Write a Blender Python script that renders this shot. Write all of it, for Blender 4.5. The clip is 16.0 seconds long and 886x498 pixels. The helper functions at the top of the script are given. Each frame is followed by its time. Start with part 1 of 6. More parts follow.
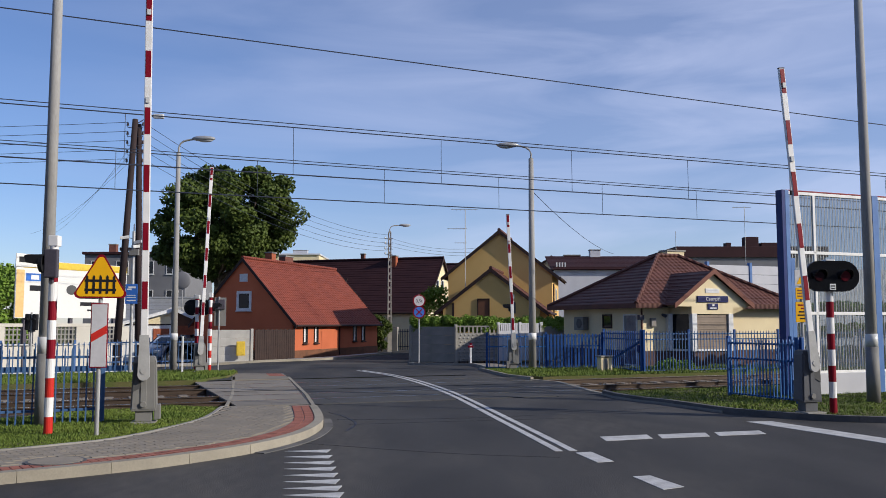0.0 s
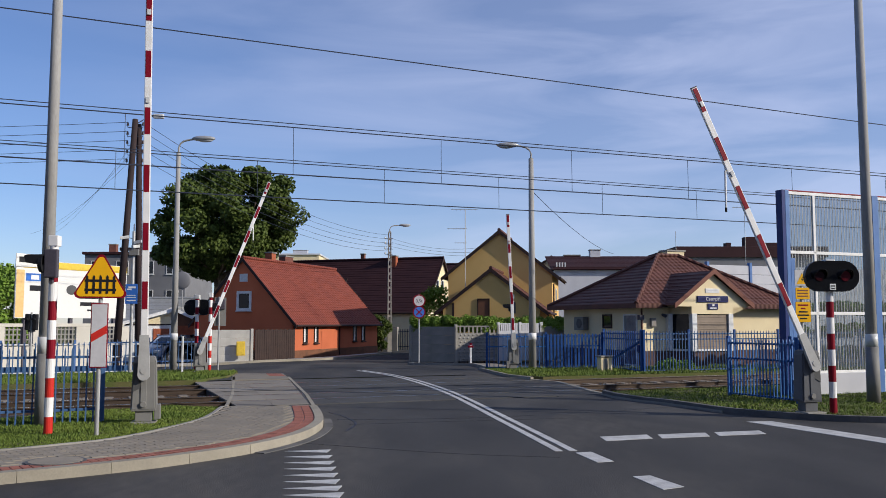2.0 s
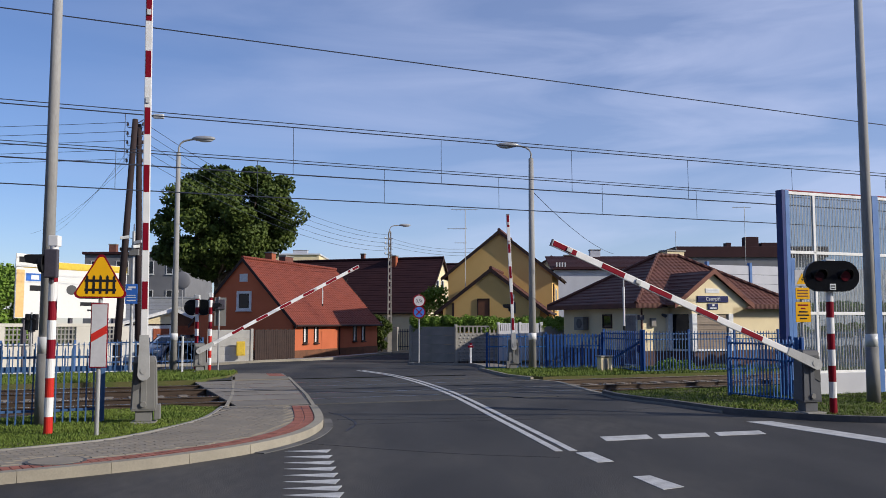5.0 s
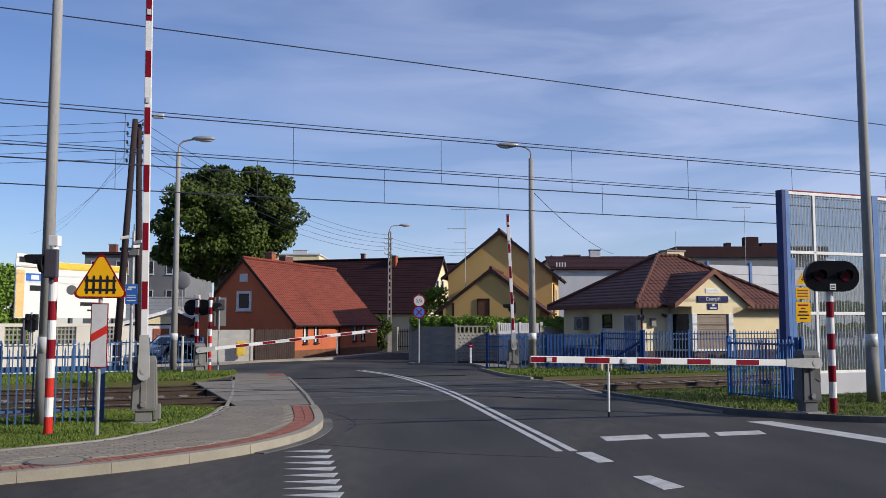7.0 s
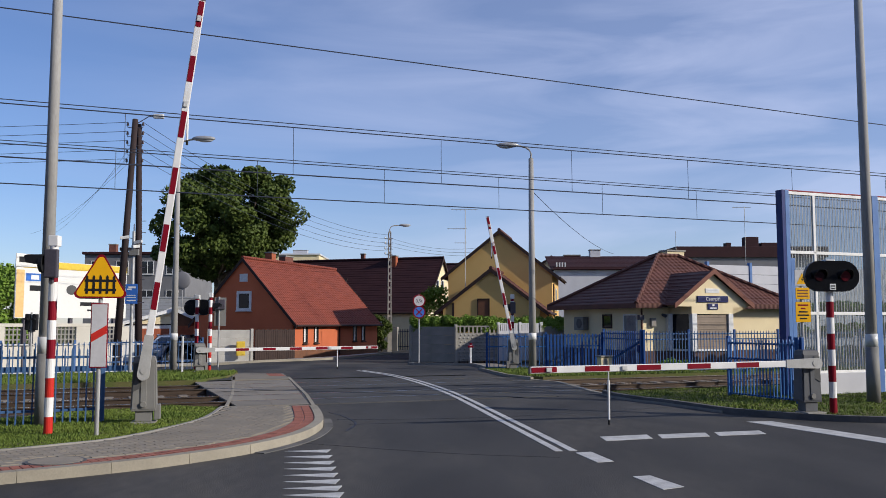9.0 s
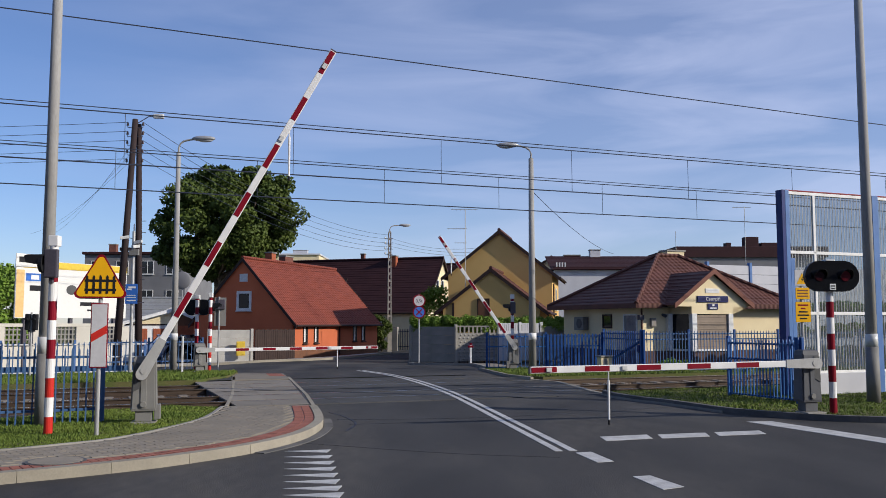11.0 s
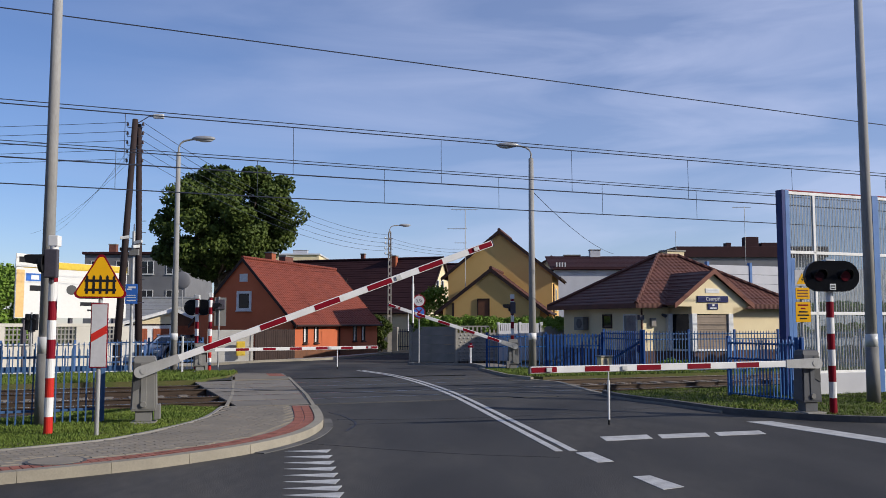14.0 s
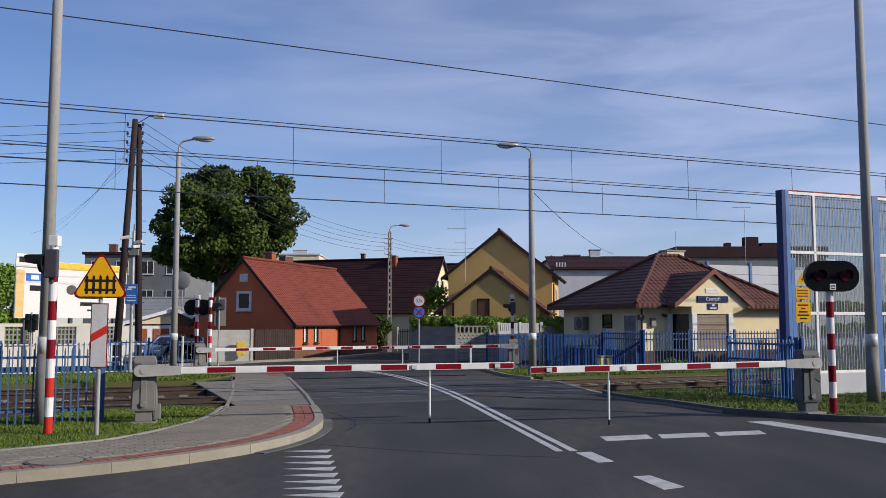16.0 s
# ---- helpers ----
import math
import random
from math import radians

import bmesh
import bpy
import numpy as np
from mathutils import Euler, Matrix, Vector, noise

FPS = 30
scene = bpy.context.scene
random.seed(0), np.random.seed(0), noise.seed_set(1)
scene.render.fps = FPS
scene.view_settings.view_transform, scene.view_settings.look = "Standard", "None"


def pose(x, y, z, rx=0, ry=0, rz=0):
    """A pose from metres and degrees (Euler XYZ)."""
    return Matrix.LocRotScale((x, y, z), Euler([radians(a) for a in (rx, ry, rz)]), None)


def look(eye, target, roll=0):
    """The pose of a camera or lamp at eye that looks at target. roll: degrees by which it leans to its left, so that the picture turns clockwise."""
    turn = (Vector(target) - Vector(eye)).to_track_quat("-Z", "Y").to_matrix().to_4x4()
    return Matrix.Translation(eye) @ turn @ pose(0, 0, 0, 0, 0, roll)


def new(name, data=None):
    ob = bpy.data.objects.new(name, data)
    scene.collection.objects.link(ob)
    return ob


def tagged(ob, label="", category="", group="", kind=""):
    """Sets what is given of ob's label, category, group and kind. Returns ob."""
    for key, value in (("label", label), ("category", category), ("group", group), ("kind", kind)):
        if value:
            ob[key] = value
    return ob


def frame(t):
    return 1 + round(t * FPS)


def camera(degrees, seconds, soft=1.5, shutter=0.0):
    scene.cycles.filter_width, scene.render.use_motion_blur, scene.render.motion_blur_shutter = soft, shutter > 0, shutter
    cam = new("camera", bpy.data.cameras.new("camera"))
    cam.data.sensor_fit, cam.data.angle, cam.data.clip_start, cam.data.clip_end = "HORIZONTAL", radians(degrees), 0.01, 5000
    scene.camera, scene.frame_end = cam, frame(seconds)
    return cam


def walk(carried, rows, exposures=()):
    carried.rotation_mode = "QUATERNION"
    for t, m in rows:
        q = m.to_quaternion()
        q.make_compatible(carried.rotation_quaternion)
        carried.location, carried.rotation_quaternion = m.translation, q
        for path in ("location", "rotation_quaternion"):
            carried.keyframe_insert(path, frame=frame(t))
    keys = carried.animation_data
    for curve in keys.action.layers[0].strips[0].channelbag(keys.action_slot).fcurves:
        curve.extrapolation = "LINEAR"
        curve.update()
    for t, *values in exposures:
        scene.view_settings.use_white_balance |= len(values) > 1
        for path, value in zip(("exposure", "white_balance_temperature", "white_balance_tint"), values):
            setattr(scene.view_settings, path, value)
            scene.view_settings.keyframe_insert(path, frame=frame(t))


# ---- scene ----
cam = camera(53.2, 16.0, 0.8)
walk(cam, [(0.0, pose(0, 0, 1.72, 94.785, 0, 0)), (16.0, pose(0, 0, 1.72, 94.785, 0, 0))], exposures=[(0.0, -0.18), (11.0, -0.20), (14.0, -0.23), (16.0, -0.27)])

# ---- light ----
SUN_AZ, SUN_EL = -19.0, 24.0
world = bpy.data.worlds.new("world")
scene.world = world
world.use_nodes = True
wn, wl = world.node_tree.nodes, world.node_tree.links
sky = wn.new("ShaderNodeTexSky")
sky.sky_type = "NISHITA"
sky.sun_disc = False
sky.sun_elevation = radians(SUN_EL)
sky.sun_rotation = radians(90 - SUN_AZ)
sky.air_density, sky.dust_density, sky.ozone_density = 1.0, 0.12, 3.5
# thin cirrus veils drawn out along the sky
wc = wn.new("ShaderNodeTexCoord")
wm = wn.new("ShaderNodeMapping")
wm.inputs["Scale"].default_value = (1.5, 1.5, 8.0)
wm.inputs["Rotation"].default_value = (0.0, 0.16, 0.0)
wm.inputs["Location"].default_value = (1.1, 2.4, 0.3)
wnoise = wn.new("ShaderNodeTexNoise")
wnoise.inputs["Scale"].default_value = 2.2
wnoise.inputs["Detail"].default_value = 6.0
wnoise.inputs["Distortion"].default_value = 0.6
wr = wn.new("ShaderNodeMapRange")
wr.inputs["From Min"].default_value, wr.inputs["From Max"].default_value = 0.40, 0.80
wr.inputs["To Min"].default_value, wr.inputs["To Max"].default_value = 0.20, 0.70
wmix = wn.new("ShaderNodeMixRGB")
wmix.inputs["Color2"].default_value = (7.0, 7.4, 8.0, 1)
wl.new(wc.outputs["Generated"], wm.inputs["Vector"])
wl.new(wm.outputs["Vector"], wnoise.inputs["Vector"])
wl.new(wnoise.outputs["Fac"], wr.inputs["Value"])
# the veil thins out towards the west
wsep, wside, wveil = wn.new("ShaderNodeSeparateXYZ"), wn.new("ShaderNodeMapRange"), wn.new("ShaderNodeMath")
wside.inputs["From Min"].default_value, wside.inputs["From Max"].default_value = -0.45, 0.2
wside.inputs["To Min"].default_value, wside.inputs["To Max"].default_value = 0.06, 0.95
wveil.operation = "MULTIPLY"
wl.new(wc.outputs["Generated"], wsep.inputs["Vector"])
wl.new(wsep.outputs["X"], wside.inputs["Value"])
wl.new(wr.outputs["Result"], wveil.inputs[0])
wl.new(wside.outputs["Result"], wveil.inputs[1])
wl.new(wveil.outputs["Value"], wmix.inputs["Fac"])
wl.new(sky.outputs["Color"], wmix.inputs["Color1"])
wtint = wn.new("ShaderNodeMixRGB")
wtint.blend_type = "MULTIPLY"
wtint.inputs["Fac"].default_value = 1.0
wtint.inputs["Color2"].default_value = (0.935, 0.97, 1.22, 1)
wl.new(wmix.outputs["Color"], wtint.inputs["Color1"])
wl.new(wtint.outputs["Color"], wn["Background"].inputs["Color"])
wn["Background"].inputs["Strength"].default_value = 0.119
sun = new("sun", bpy.data.lights.new("sun", "SUN"))
sun.data.energy, sun.data.angle, sun.data.color = 5.0, radians(0.5), (1.0, 0.93, 0.82)
_a, _e = radians(SUN_AZ), radians(SUN_EL)
sun.matrix_world = look((30 * math.cos(_a) * math.cos(_e), 30 * math.sin(_a) * math.cos(_e), 30 * math.sin(_e)), (0, 0, 0))

# ---- materials ----
def material(name, c1, c2=None, rough=0.7, metal=0.0, scale=8.0, bump=0.15, fine=80.0, stain=0.25, glow=0.0, random_tone=0.0, stretch=(1, 1, 1), ridges=0.0):
    """A surface with a large mottling between two colours, a fine grain and a bump from both."""
    m = bpy.data.materials.new(name)
    m.use_nodes = True
    n, l = m.node_tree.nodes, m.node_tree.links
    b = n["Principled BSDF"]
    c2 = c2 or tuple(v * 0.8 for v in c1)
    tc, mp = n.new("ShaderNodeTexCoord"), n.new("ShaderNodeMapping")
    mp.inputs["Scale"].default_value = stretch
    l.new(tc.outputs["Object"], mp.inputs["Vector"])
    n1, n2 = n.new("ShaderNodeTexNoise"), n.new("ShaderNodeTexNoise")
    for node, s, d in ((n1, scale, 4.0), (n2, fine, 3.0)):
        node.inputs["Scale"].default_value, node.inputs["Detail"].default_value = s, d
        l.new(mp.outputs["Vector"], node.inputs["Vector"])
    ramp = n.new("ShaderNodeMapRange")
    ramp.inputs["From Min"].default_value, ramp.inputs["From Max"].default_value = 0.3, 0.7
    l.new(n1.outputs["Fac"], ramp.inputs["Value"])
    mix = n.new("ShaderNodeMixRGB")
    mix.inputs["Color1"].default_value, mix.inputs["Color2"].default_value = (*c1, 1), (*c2, 1)
    l.new(ramp.outputs["Result"], mix.inputs["Fac"])
    hsv = n.new("ShaderNodeHueSaturation")
    l.new(mix.outputs["Color"], hsv.inputs["Color"])
    val = n.new("ShaderNodeMapRange")
    val.inputs["To Min"].default_value, val.inputs["To Max"].default_value = 1 - stain, 1 + stain
    l.new(n2.outputs["Fac"], val.inputs["Value"])
    last = val.outputs["Result"]
    if random_tone:
        info, r2, mul = n.new("ShaderNodeObjectInfo"), n.new("ShaderNodeMapRange"), n.new("ShaderNodeMath")
        r2.inputs["To Min"].default_value, r2.inputs["To Max"].default_value = 1 - random_tone, 1 + random_tone
        l.new(info.outputs["Random"], r2.inputs["Value"])
        mul.operation = "MULTIPLY"
        l.new(last, mul.inputs[0])
        l.new(r2.outputs["Result"], mul.inputs[1])
        last = mul.outputs["Value"]
    l.new(last, hsv.inputs["Value"])
    l.new(hsv.outputs["Color"], b.inputs["Base Color"])
    b.inputs["Roughness"].default_value, b.inputs["Metallic"].default_value = rough, metal
    if rough >= 0.4 and metal < 0.3:
        b.inputs["Specular IOR Level"].default_value = 0.18
    if bump:
        bp = n.new("ShaderNodeBump")
        bp.inputs["Strength"].default_value, bp.inputs["Distance"].default_value = bump, 0.01
        l.new(n2.outputs["Fac"], bp.inputs["Height"])
        l.new(bp.outputs["Normal"], b.inputs["Normal"])
        if ridges:
            wv, b2 = n.new("ShaderNodeTexWave"), n.new("ShaderNodeBump")
            wv.inputs["Scale"].default_value, wv.inputs["Distortion"].default_value = 0.314 / ridges, 0.4
            b2.inputs["Strength"].default_value, b2.inputs["Distance"].default_value = 0.7, 0.04
            l.new(tc.outputs["Object"], wv.inputs["Vector"])
            l.new(wv.outputs["Fac"], b2.inputs["Height"])
            l.new(bp.outputs["Normal"], b2.inputs["Normal"])
            l.new(b2.outputs["Normal"], b.inputs["Normal"])
    if glow:
        b.inputs["Emission Color"].default_value, b.inputs["Emission Strength"].default_value = (*c1, 1), glow
    return m


ASPHALT = material("asphalt", (0.066, 0.064, 0.063), (0.034, 0.034, 0.036), 0.88, scale=0.55, fine=110, bump=0.45, stain=0.5, stretch=(1, 0.35, 1))


def worn(m, dust, scale, low, high, amount):
    """Pale dust worn into a surface in long broken patches."""
    n, l = m.node_tree.nodes, m.node_tree.links
    b = n["Principled BSDF"]
    old = b.inputs["Base Color"].links[0].from_socket
    tc, mp = n.new("ShaderNodeTexCoord"), n.new("ShaderNodeMapping")
    mp.inputs["Scale"].default_value = (1.0, 0.35, 1.0)
    mp.inputs["Rotation"].default_value = (0, 0, radians(35))
    big, small, mul = n.new("ShaderNodeTexNoise"), n.new("ShaderNodeTexNoise"), n.new("ShaderNodeMath")
    l.new(tc.outputs["Object"], mp.inputs["Vector"])
    big.inputs["Scale"].default_value, big.inputs["Detail"].default_value = scale, 5.0
    small.inputs["Scale"].default_value, small.inputs["Detail"].default_value = scale * 22, 6.0
    big.inputs["Distortion"].default_value = 0.7
    spread = n.new("ShaderNodeMapRange")
    spread.inputs["From Min"].default_value, spread.inputs["From Max"].default_value = low, high
    spread.inputs["To Max"].default_value = amount
    mul.operation = "MULTIPLY"
    l.new(mp.outputs["Vector"], big.inputs["Vector"])
    l.new(mp.outputs["Vector"], small.inputs["Vector"])
    l.new(big.outputs["Fac"], spread.inputs["Value"])
    l.new(spread.outputs["Result"], mul.inputs[0])
    l.new(small.outputs["Fac"], mul.inputs[1])
    mix = n.new("ShaderNodeMixRGB")
    mix.inputs["Color2"].default_value = (*dust, 1)
    l.new(mul.outputs["Value"], mix.inputs["Fac"])
    l.new(old, mix.inputs["Color1"])
    l.new(mix.outputs["Color"], b.inputs["Base Color"])


worn(ASPHALT, (0.15, 0.135, 0.115), 0.35, 0.47, 0.75, 1.0)
GRASS_GROUND = material("grass_soil", (0.075, 0.10, 0.024), (0.115, 0.10, 0.045), 0.95, scale=1.5, fine=40, bump=0.6, stain=0.5)
GRASS = material("grass_blade", (0.145, 0.19, 0.034), (0.082, 0.128, 0.023), 0.7, scale=1.0, fine=12, bump=0, stain=0.4)
BALLAST = material("ballast", (0.098, 0.064, 0.043), (0.054, 0.037, 0.028), 0.95, scale=3, fine=30, bump=0.8, stain=0.6)
PAVER = material("grey_paver", (0.275, 0.24, 0.19), (0.215, 0.19, 0.155), 0.9, scale=1.2, fine=60, bump=0.3, stain=0.2, random_tone=0.12)
RED_PAVER = material("red_paver", (0.32, 0.125, 0.09), (0.25, 0.10, 0.075), 0.9, scale=1.5, fine=60, bump=0.3, stain=0.25, random_tone=0.15)
KERB_DARK = material("dark_kerb", (0.15, 0.145, 0.14), (0.10, 0.098, 0.095), 0.9, scale=2, fine=50, bump=0.3, stain=0.2, random_tone=0.1)
PEACH = material("billboard_peach", (0.80, 0.52, 0.22), None, 0.5, bump=0.02, stain=0.05)
PALE_CREAM = material("pale_cream_render", (0.62, 0.58, 0.50), (0.52, 0.49, 0.42), 0.9, scale=0.9, fine=50, bump=0.15, stain=0.08)
KERB = material("kerb_concrete", (0.34, 0.305, 0.24), (0.26, 0.235, 0.19), 0.9, scale=2, fine=50, bump=0.3, stain=0.2, random_tone=0.1)
CONCRETE = material("concrete", (0.30, 0.285, 0.255), (0.22, 0.21, 0.19), 0.9, scale=1.5, fine=40, bump=0.3, stain=0.2)
SLAB = material("crossing_slab", (0.085, 0.083, 0.081), (0.055, 0.054, 0.054), 0.9, scale=0.7, fine=60, bump=0.3, stain=0.3, random_tone=0.07)
PAINT_LINE = material("road_paint", (0.56, 0.555, 0.54), (0.38, 0.375, 0.365), 0.7, scale=5, fine=90, bump=0.2, stain=0.3)
RAIL = material("rail_steel", (0.09, 0.06, 0.042), (0.06, 0.042, 0.03), 0.6, 0.5, scale=6, fine=60)
RAIL_TOP = material("rail_polished", (0.55, 0.54, 0.52), None, 0.25, 1.0, scale=6, fine=60, bump=0.05, stain=0.1)
SLEEPER = material("sleeper", (0.28, 0.25, 0.21), (0.18, 0.15, 0.12), 0.9, scale=4, fine=50)
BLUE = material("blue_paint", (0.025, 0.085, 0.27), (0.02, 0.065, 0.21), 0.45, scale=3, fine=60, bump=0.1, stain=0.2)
FENCE_BLUE = material("faded_blue_paint", (0.06, 0.13, 0.27), (0.045, 0.10, 0.21), 0.55, scale=3, fine=60, bump=0.1, stain=0.2)
YARD = material("pale_yard", (0.34, 0.32, 0.30), (0.27, 0.255, 0.24), 0.9, scale=0.8, fine=40, bump=0.2)
DARK_BLUE = material("dark_blue_paint", (0.02, 0.035, 0.16), (0.015, 0.03, 0.12), 0.45, scale=3, fine=60, bump=0.1, stain=0.2)
PALE_BLUE = material("pale_blue_paint", (0.11, 0.21, 0.44), (0.08, 0.16, 0.36), 0.45, scale=3, fine=60, bump=0.1, stain=0.2)
WIRE_PALE = material("pale_wire", (0.40, 0.40, 0.39), None, 0.5, bump=0, stain=0.1)
DOOR_GLASS = material("curtained_glass", (0.20, 0.25, 0.28), (0.10, 0.13, 0.16), 0.15, scale=2, fine=12, bump=0, stain=0.3)
GALV = material("galvanised", (0.42, 0.42, 0.41), (0.34, 0.34, 0.34), 0.5, 0.4, scale=4, fine=50, bump=0.1, stain=0.15)
POST_GREY = material("weathered_pole", (0.35, 0.34, 0.32), (0.27, 0.26, 0.245), 0.8, scale=3, fine=40, bump=0.2, stain=0.2, stretch=(1, 1, 0.3))
DARK_STEEL = material("dark_steel", (0.10, 0.09, 0.11), (0.07, 0.065, 0.08), 0.6, 0.2, scale=4, fine=50, bump=0.1)
CABINET = material("cabinet_grey", (0.23, 0.225, 0.21), (0.18, 0.175, 0.165), 0.55, scale=3, fine=60, bump=0.1, stain=0.12)
CABINET_DARK = material("cabinet_dark_grey", (0.10, 0.10, 0.10), (0.075, 0.075, 0.075), 0.6, scale=3, fine=60, bump=0.1, stain=0.15)
CABINET_MID = material("cabinet_mid_grey", (0.115, 0.118, 0.125), (0.09, 0.092, 0.10), 0.55, scale=3, fine=60, bump=0.1, stain=0.12)
CASTING = material("cast_grey", (0.44, 0.435, 0.42), (0.36, 0.355, 0.34), 0.5, scale=4, fine=50, bump=0.15, stain=0.15)
WHITE = material("white_paint", (0.80, 0.79, 0.77), (0.70, 0.69, 0.67), 0.5, scale=4, fine=60, bump=0.05, stain=0.08)
RED = material("red_reflective", (0.22, 0.006, 0.018), (0.18, 0.005, 0.014), 0.4, scale=4, fine=60, bump=0.05, stain=0.12)
ORANGE_RED = material("orange_red_paint", (0.60, 0.035, 0.025), (0.48, 0.028, 0.02), 0.45, scale=4, fine=60, bump=0.05, stain=0.12)
SIGNAL_BLACK = material("glossy_black", (0.008, 0.008, 0.009), None, 0.18, scale=5, fine=60, bump=0.03)
BLACK = material("black_plastic", (0.02, 0.02, 0.022), (0.014, 0.014, 0.016), 0.5, scale=5, fine=60, bump=0.05)
SIGN_YELLOW = material("sign_yellow", (0.80, 0.42, 0.01), (0.74, 0.38, 0.01), 0.4, scale=4, fine=60, bump=0.02, stain=0.06)
SIGN_BLUE = material("sign_blue", (0.05, 0.17, 0.55), None, 0.4, bump=0.02, stain=0.06)
SIGN_NAVY = material("sign_navy", (0.02, 0.026, 0.11), None, 0.5, bump=0.02, stain=0.06)
SIGN_GREY = material("sign_grey", (0.55, 0.54, 0.55), (0.48, 0.47, 0.48), 0.4, bump=0.02, stain=0.06)
WOOD_POLE = material("creosoted_wood", (0.05, 0.035, 0.035), (0.03, 0.022, 0.022), 0.85, scale=5, fine=60, bump=0.4, stretch=(1, 1, 0.15))
WIRE = material("wire_steel", (0.06, 0.07, 0.10), None, 0.5, 0.5, bump=0)
CERAMIC = material("ceramic", (0.05, 0.025, 0.02), None, 0.3, bump=0)
BARK = material("bark", (0.15, 0.12, 0.085), (0.09, 0.07, 0.05), 0.95, scale=4, fine=25, bump=0.8, stain=0.4)
ORANGE_WALL = material("orange_render", (0.54, 0.15, 0.07), (0.48, 0.13, 0.06), 0.9, scale=0.8, fine=50, bump=0.2, stain=0.12)
PLINTH = material("brown_plinth", (0.20, 0.09, 0.05), (0.14, 0.07, 0.045), 0.9, scale=2, fine=40, bump=0.3)
RED_TILE = material("red_roof_tile", (0.22, 0.055, 0.034), (0.165, 0.042, 0.028), 0.7, scale=1.2, fine=30, bump=0.3, stain=0.25, ridges=0.24)
BROWN_TILE = material("brown_roof_tile", (0.125, 0.053, 0.041), (0.09, 0.041, 0.033), 0.6, scale=1.2, fine=30, bump=0.3, stain=0.25, ridges=0.24)
DARK_TILE = material("dark_roof_tile", (0.045, 0.018, 0.02), (0.034, 0.014, 0.017), 0.75, scale=1.0, fine=30, bump=0.3, stain=0.25)
CREAM = material("cream_render", (0.78, 0.66, 0.42), (0.70, 0.58, 0.37), 0.9, scale=0.9, fine=50, bump=0.15, stain=0.08)
YELLOW_WALL = material("yellow_render", (0.68, 0.44, 0.16), (0.62, 0.395, 0.14), 0.9, scale=0.7, fine=50, bump=0.15, stain=0.1)
GREY_WALL = material("grey_render", (0.20, 0.20, 0.21), (0.16, 0.16, 0.17), 0.9, scale=0.8, fine=40, bump=0.2, stain=0.12)
WHITE_WALL = material("white_render", (0.55, 0.55, 0.57), (0.46, 0.46, 0.49), 0.9, scale=0.8, fine=40, bump=0.15, stain=0.08)
BRICK = material("brick", (0.22, 0.09, 0.065), (0.14, 0.06, 0.05), 0.9, scale=5, fine=30, bump=0.5, stain=0.3)
PALE_PANEL = material("pale_panel_concrete", (0.55, 0.53, 0.48), (0.44, 0.42, 0.38), 0.9, scale=1.6, fine=40, bump=0.3, stain=0.15)
BASE_BRICK = material("dark_base_brick", (0.115, 0.07, 0.06), (0.075, 0.05, 0.048), 0.85, scale=6, fine=24, bump=0.5, stain=0.35)
BRICK_RED = material("chimney_red", (0.40, 0.12, 0.06), (0.3, 0.09, 0.05), 0.9, scale=5, fine=30, bump=0.5, stain=0.25)
GLASS_DARK = material("window_glass", (0.02, 0.024, 0.03), None, 0.06, bump=0, stain=0.05)
WINDOW_WHITE = material("window_frame_white", (0.72, 0.72, 0.71), None, 0.5, bump=0.02, stain=0.05)
BARGE = material("brown_bargeboard", (0.20, 0.085, 0.06), (0.15, 0.065, 0.05), 0.7, scale=3, fine=40, bump=0.2)
PALE_SLAB = material("footway_slab", (0.25, 0.222, 0.185), (0.195, 0.175, 0.148), 0.9, scale=1.2, fine=60, bump=0.3, stain=0.2, random_tone=0.12)
DARK_WOOD = material("dark_brown_wood", (0.05, 0.03, 0.025), (0.035, 0.022, 0.02), 0.6, scale=4, fine=50, bump=0.2)
LAMP_WHITE = material("lamp_diffuser", (0.62, 0.62, 0.6), None, 0.3, bump=0, stain=0.05)
LEAF = material("leaf", (0.082, 0.112, 0.02), (0.04, 0.064, 0.012), 0.6, scale=0.35, fine=2.5, bump=0, stain=0.45)
HEDGE = material("hedge_leaf", (0.18, 0.28, 0.04), (0.11, 0.19, 0.026), 0.6, scale=1.0, fine=6, bump=0, stain=0.45)
SILVER_BLUE = material("car_paint", (0.20, 0.25, 0.36), (0.18, 0.23, 0.33), 0.25, 0.5, bump=0, stain=0.05)
RUBBER = material("rubber", (0.02, 0.02, 0.02), None, 0.8, bump=0.1)
CHROME = material("alloy", (0.6, 0.6, 0.62), None, 0.3, 1.0, bump=0)
BILL_WHITE = material("billboard_white", (0.72, 0.71, 0.67), (0.68, 0.67, 0.63), 0.5, bump=0.02, stain=0.03)
BILL_YELLOW = material("billboard_yellow", (0.78, 0.54, 0.07), None, 0.5, bump=0.02, stain=0.05)
STONE_PALE = material("pale_stone", (0.30, 0.275, 0.245), (0.24, 0.22, 0.20), 0.9, scale=4, fine=40, bump=0.4)
RED_LIGHT = material("red_signal_lens", (0.07, 0.004, 0.008), None, 0.2, bump=0, stain=0.02, glow=0.05)
SHUTTER = material("tan_shutter", (0.30, 0.24, 0.185), (0.25, 0.20, 0.155), 0.7, scale=3, fine=40, bump=0.1, stain=0.1)
# brighter copy of BLUE: sunlight on pickets and rails put into the colour
SUNLIT_BLUE = material("sunlit_blue_paint", (0.05, 0.17, 0.42), (0.04, 0.13, 0.34), 0.5, scale=3, fine=60, bump=0.1, stain=0.2)
